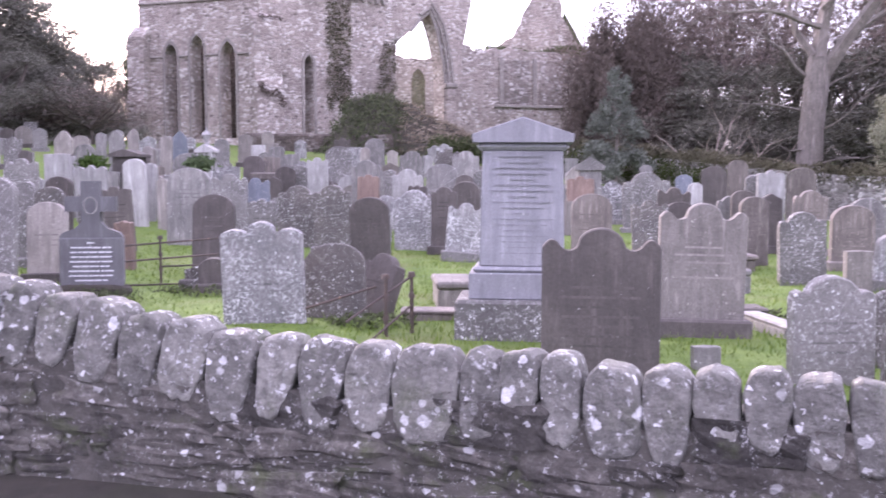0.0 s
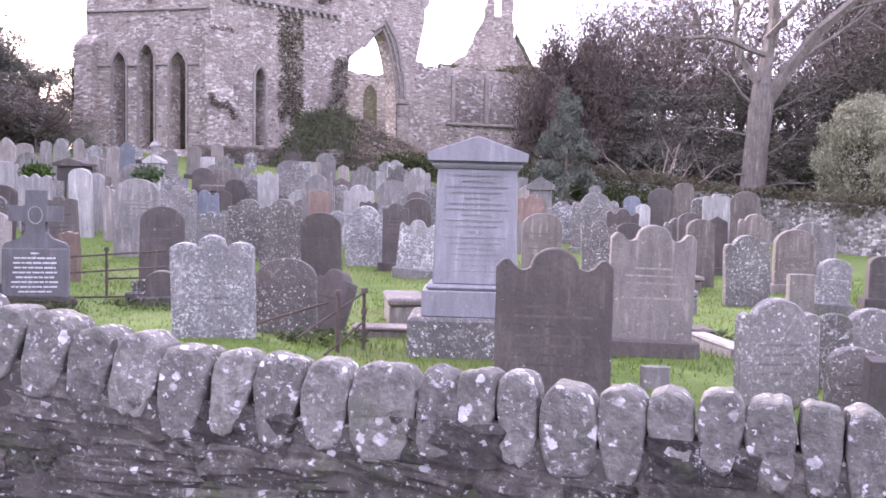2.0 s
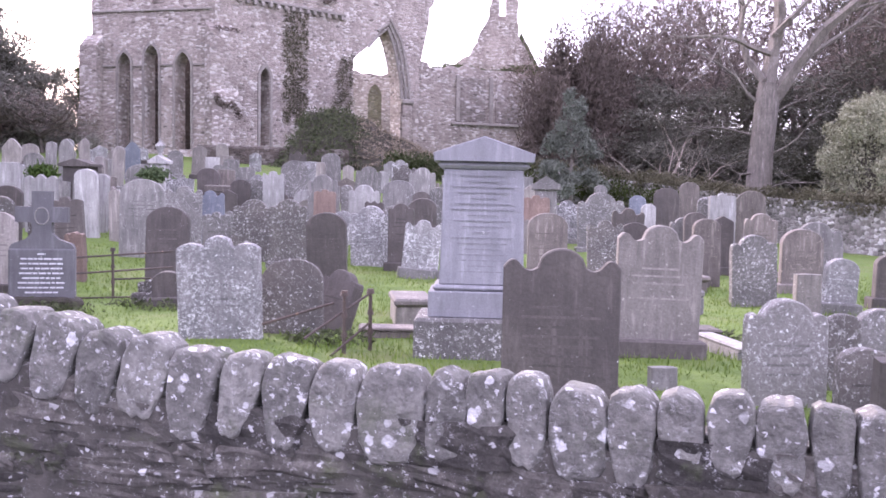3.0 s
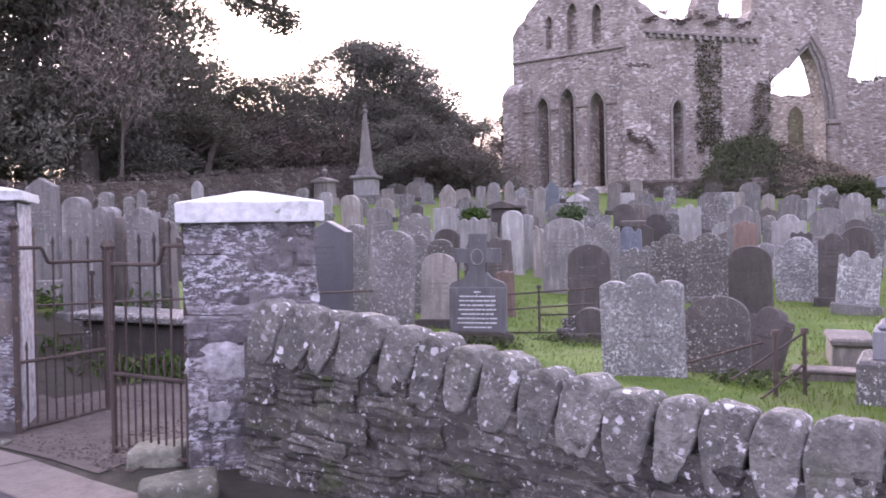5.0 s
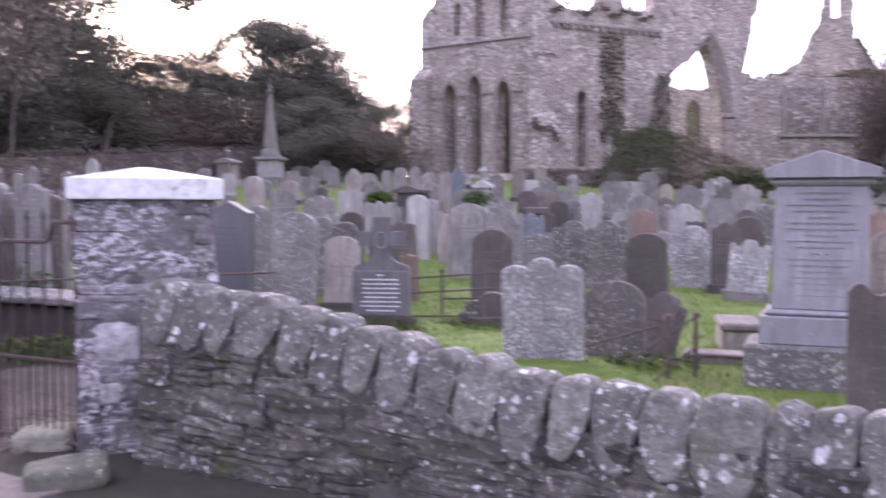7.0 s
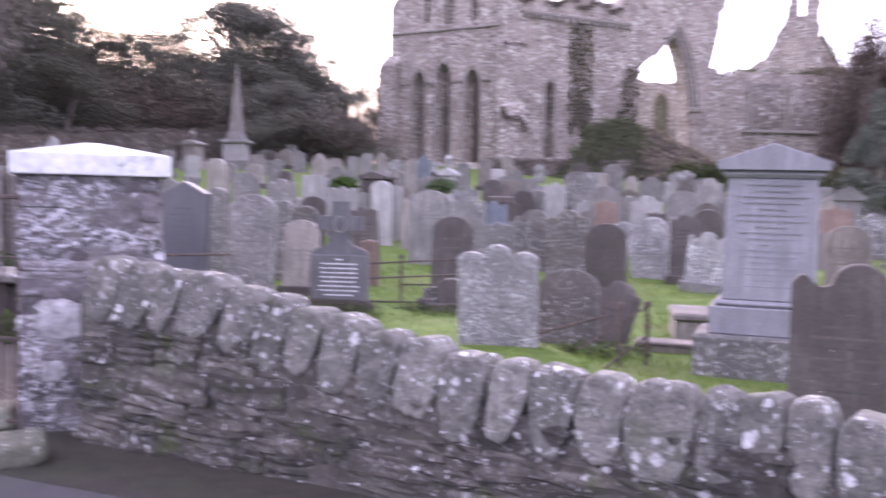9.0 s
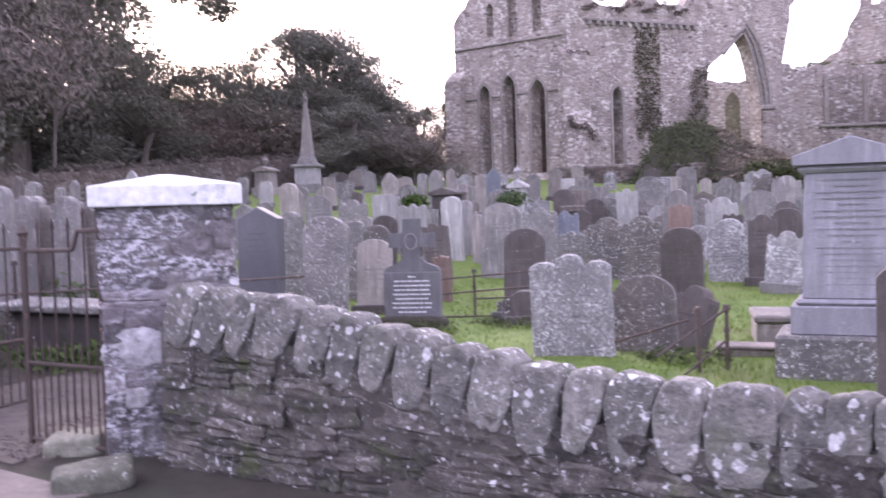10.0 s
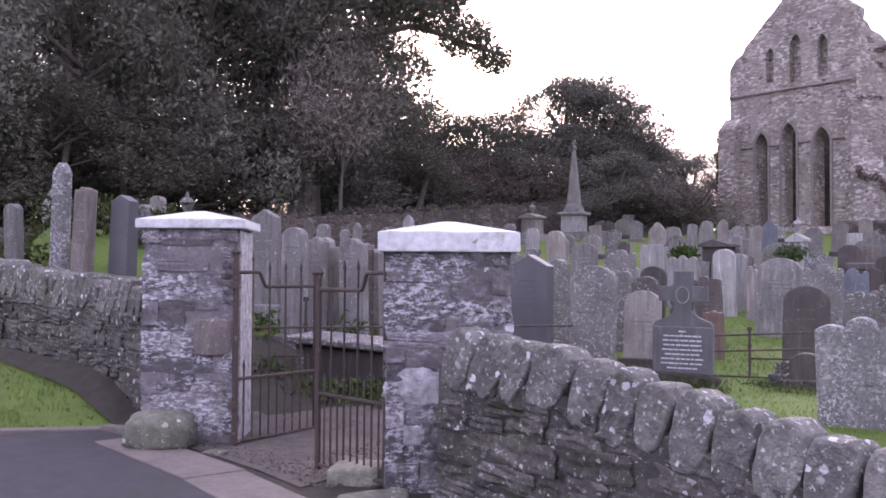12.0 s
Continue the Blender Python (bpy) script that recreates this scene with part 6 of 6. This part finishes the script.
# leafless shrub by the wall
segs = []
for k in range(16):
    a = gr.uniform(0, math.tau)
    d = np.array([math.cos(a) * 0.8, math.sin(a) * 0.5, gr.uniform(0.4, 1.1)])
    grow(gr, np.array([gr.uniform(-0.3, 0.3), 0, 0.0]), d / np.linalg.norm(d), gr.uniform(2.4, 3.8), 0.06, 2, segs, 0.6, 0.05, (1, 3), 0.22)
v, f = limbs(segs, 4)
shrub = tagged(from_arrays("bare_shrub", v, f, PALE_TWIG), "leafless pale twiggy shrub behind the wall", "shrub")
shrub.location = (9.1, 38.2, float(ground_z(9.1, 38.2)) - 0.05)

# ivy on walls and ruin
def run_of_balls(pts, z_add, r, step, rng):
    out = []
    for (x0, y0), (x1, y1) in zip(pts, pts[1:]):
        k = max(1, int(math.hypot(x1 - x0, y1 - y0) / step))
        for i in range(k):
            x, y = x0 + (x1 - x0) * i / k, y0 + (y1 - y0) * i / k
            s = r * rng.uniform(0.7, 1.3)
            out.append((x, y, float(ground_z(x, y)) + z_add + rng.uniform(-0.1, 0.1), s * 1.2, s * 1.2, s))
    return out


greenery("wall_ivy", run_of_balls([(3.2, 44.5), (6.4, 39.8), (9.6, 34.9), (11.4, 31.0), (13.0, 27.3), (14.2, 24.2)], 1.52, 0.36, 0.4, rg), 19000, 0.05, BROWN_IVY, "clipped ivy growing along the top of the wall", "ivy", "stuff")
greenery("wall_ivy", run_of_balls(west[1:8], 1.6, 0.2, 0.5, rg), 9000, 0.06, YEW, "dry brown growth along the top of the dark wall", "ivy", "stuff")
greenery("wall_ivy", run_of_balls([(3.2, 44.3), (6.3, 39.6), (9.3, 34.9)], 0.9, 0.5, 0.5, rg), 9000, 0.055, IVY, "ivy covering the face of the wall", "ivy", "stuff")
mound_points = [tuple(v.co) for v in bpy.data.objects["rubble_mound"].data.vertices]
greenery("mound_ivy", [(*p, 0.42, 0.42, 0.3) for p in mound_points if p[0] < -5.0], 11000, 0.075, IVY, "dark ivy over the fallen masonry", "ivy", "stuff")
greenery("mound_straw", [(*p, 0.35, 0.35, 0.12) for p in mound_points if p[0] >= -5.2], 9000, 0.06, STRAW, "dry straw and brambles on the fallen masonry", "dry grass", "stuff", stretch=2.4)
ang = math.atan2(S[1] - C[1], S[0] - C[0])
on_side = lambda u, z, o=0.15: (C[0] + math.cos(ang) * u + math.sin(ang) * o, C[1] + math.sin(ang) * u - math.cos(ang) * o, z)
greenery("abbey_ivy", [(*on_side(u, z, 0.03), 0.2, 0.14, 0.24) for z in np.arange(6.3, 12.8, 0.3) for u in (4.85, 5.1, 5.35, 5.6, 5.85, 6.1, 6.35) if rg.random() < 0.85 - 0.12 * abs(u - 5.6)], 6500, 0.05, BROWN_IVY, "dark ivy climbing the abbey wall", "ivy", "stuff")
greenery("abbey_ivy", [(L[0] - 0.4, L[1] + 0.2, z, 0.5, 0.5, 0.6) for z in np.arange(3.5, 10, 0.7)], 3500, 0.09, IVY, "ivy on the corner of the abbey gable", "ivy", "stuff")
greenery("abbey_ivy", [(*on_side(u, 14.0 + 0.3 * math.sin(u * 3)), 0.3, 0.3, 0.16) for u in np.arange(1.5, 8.5, 0.45)] , 1800, 0.05, YEW, "dry growth along the broken wall top", "ivy", "stuff")
greenery("abbey_ivy", [(-0.8 + 0.8 * k, 65.0, 10.6 + 0.2 * math.sin(k), 0.6, 0.4, 0.35) for k in range(10)], 3000, 0.09, IVY, "ivy on the low nave wall", "ivy", "stuff")
greenery("abbey_ivy", [(*on_side(u, z, 0.02), 0.5, 0.2, 0.6) for u, z in ((8.5, 7.4), (8.9, 8.2), (9.4, 7.8), (8.8, 9.2), (9.5, 9.0), (9.1, 10.0), (9.7, 10.3), (8.7, 6.6), (9.5, 6.6))], 5200, 0.042, BROWN_IVY, "dry ivy on the broken edge by the arch", "ivy", "stuff")
greenery("abbey_ivy", [(*on_side(u, z, 0.85), 0.25, 0.2, 0.2) for u, z in ((-0.2, 7.2), (0.0, 6.9), (0.35, 6.75), (0.8, 6.8), (1.1, 6.5), (1.2, 6.2))] + [(*on_side(u, 11.0, 0.4), 0.3, 0.3, 0.2) for u in (0.2, 0.7, 1.2)], 1500, 0.045, YEW, "dark tufts growing on the stepped buttress", "ivy", "stuff")
greenery("brambles", [(x, y, float(ground_z(x, y)) + 0.15, 0.7, 0.6, 0.45) for x, y in ((-12.6, 8.6), (-13.2, 8.0), (-13.8, 7.3), (-14.3, 8.2), (-15.0, 7.6), (-15.6, 8.6), (-14.6, 9.3), (-13.4, 9.2), (-16.2, 9.4), (-16.4, 7.9), (-15.4, 6.9), (-12.2, 9.4), (-14.0, 6.6))], 9000, 0.045, IVY, "dark brambles and ivy among the graves on the rise", "brambles", "stuff")
greenery("hedge", [(-2.6 + 0.8 * k, 50.0 - 0.45 * k, float(ground_z(-2.6 + 0.8 * k, 50.0 - 0.45 * k)) + 0.6, 0.8, 0.7, 0.75) for k in range(10)], 7000, 0.08, IVY, "dark overgrown hedge below the ruin", "hedge", "stuff")
# weeds inside the gate and at the foot of things
greenery("weeds", [(-7.6 + 0.25 * k, 7.4 + 0.12 * k, 0.18, 0.35, 0.35, 0.22) for k in range(8)] + [(-8.6, 9.0, 0.5, 0.5, 0.5, 0.4), (-9.8, 8.6, 0.6, 0.5, 0.5, 0.4), (-8.6, 7.5, 0.25, 0.5, 0.4, 0.3)], 3000, 0.045, WEED, "leafy green weeds inside the gate", "weeds", "stuff")
greenery("weeds", [(-1.25, 9.9, 0.06, 0.5, 0.35, 0.1), (-3.9, 12.4, 0.06, 0.7, 0.35, 0.12), (2.9, 10.3, 0.05, 0.6, 0.3, 0.1), (-5.0, 11.6, 0.08, 0.6, 0.3, 0.15)], 1800, 0.03, IVY, "low dark ivy between the graves", "weeds", "stuff")
for x, y, zz in ((-10.3, 23.7, 1.15), (-7.9, 25.2, 1.2)):
    greenery("grave_plant", [(x, y, float(ground_z(x, y)) + zz, 0.4, 0.3, 0.22)], 500, 0.06, WEED, "green leaves growing over a gravestone", "plant", "stuff")

greenery("weeds", [(-7.4 + 0.3 * k, 8.0 + 0.25 * math.sin(k * 2.0) + 0.16 * k, 0.12, 0.4, 0.4, 0.16) for k in range(10)], 3500, 0.035, IVY, "dark low ivy inside the gate", "weeds", "stuff")
# loose pebbles on the path
n = 2600
px, py = rg.uniform(-6.7, -4.7, n), rg.uniform(4.7, 7.0, n)
ok = py > 4.9 - 0.24 * (px + 5.6)
px, py = px[ok], py[ok]
pz, ps = ground_z(px, py) + 0.016, rg.uniform(0.006, 0.02, len(px))
corners = np.array([(1, 0.2, 0), (-0.2, 1, 0.1), (-1, -0.2, 0), (0.2, -1, -0.1), (0.1, 0, 0.8)])
V = np.stack([px, py, pz], 1)[:, None, :] + corners[None] * ps[:, None, None]
F = (np.arange(len(px)) * 5)[:, None, None] + np.array([(0, 1, 4), (1, 2, 4), (2, 3, 4), (3, 0, 4)])[None]
tagged(from_arrays("pebbles", V.reshape(-1, 3), F.reshape(-1, 3), PEBBLE), "loose grey-brown pebbles on the gate path", "gravel", kind="stuff")

# grass blades
n = 70000
bx, by = rg.uniform(-9, 9, n), 4.9 + 17 * rg.uniform(0, 1, n) ** 1.4
keep = (by > 5.4 - 0.3 * np.clip(bx, -4, 9)) & ~((bx < -4.4) & (by < 8.5 - 0.0 * bx))
vx, vy = rg.uniform(-15, -7.9, 9000), rg.uniform(4.0, 7.0, 9000)
ok = (vy < 5.3 - 0.165 * (vx + 7.3) - 0.32 - 0.03 * (vx + 7.5)) & (vy > 4.3 + (vx + 8.6) * 1.03 + 0.3)
bx, by = np.concatenate([bx[keep], vx[ok]]), np.concatenate([by[keep], vy[ok]])
bz = ground_z(bx, by) + 0.005
hgt = rg.uniform(0.02, 0.075, len(bx)) * (0.7 + 0.6 * (np.sin(bx * 2.1) * np.cos(by * 1.7) > 0))
a = rg.uniform(0, math.tau, len(bx))
wd = 0.007
P0 = np.stack([bx + np.cos(a) * wd, by + np.sin(a) * wd, bz], 1)
P1 = np.stack([bx - np.cos(a) * wd, by - np.sin(a) * wd, bz], 1)
P2 = np.stack([bx + rg.normal(0, 0.02, len(bx)), by + rg.normal(0, 0.02, len(bx)), bz + hgt], 1)
tagged(from_arrays("grass", np.stack([P0, P1, P2], 1).reshape(-1, 3), np.arange(3 * len(bx)).reshape(-1, 3), BLADES), "short bright green grass between the graves", "grass", kind="stuff")
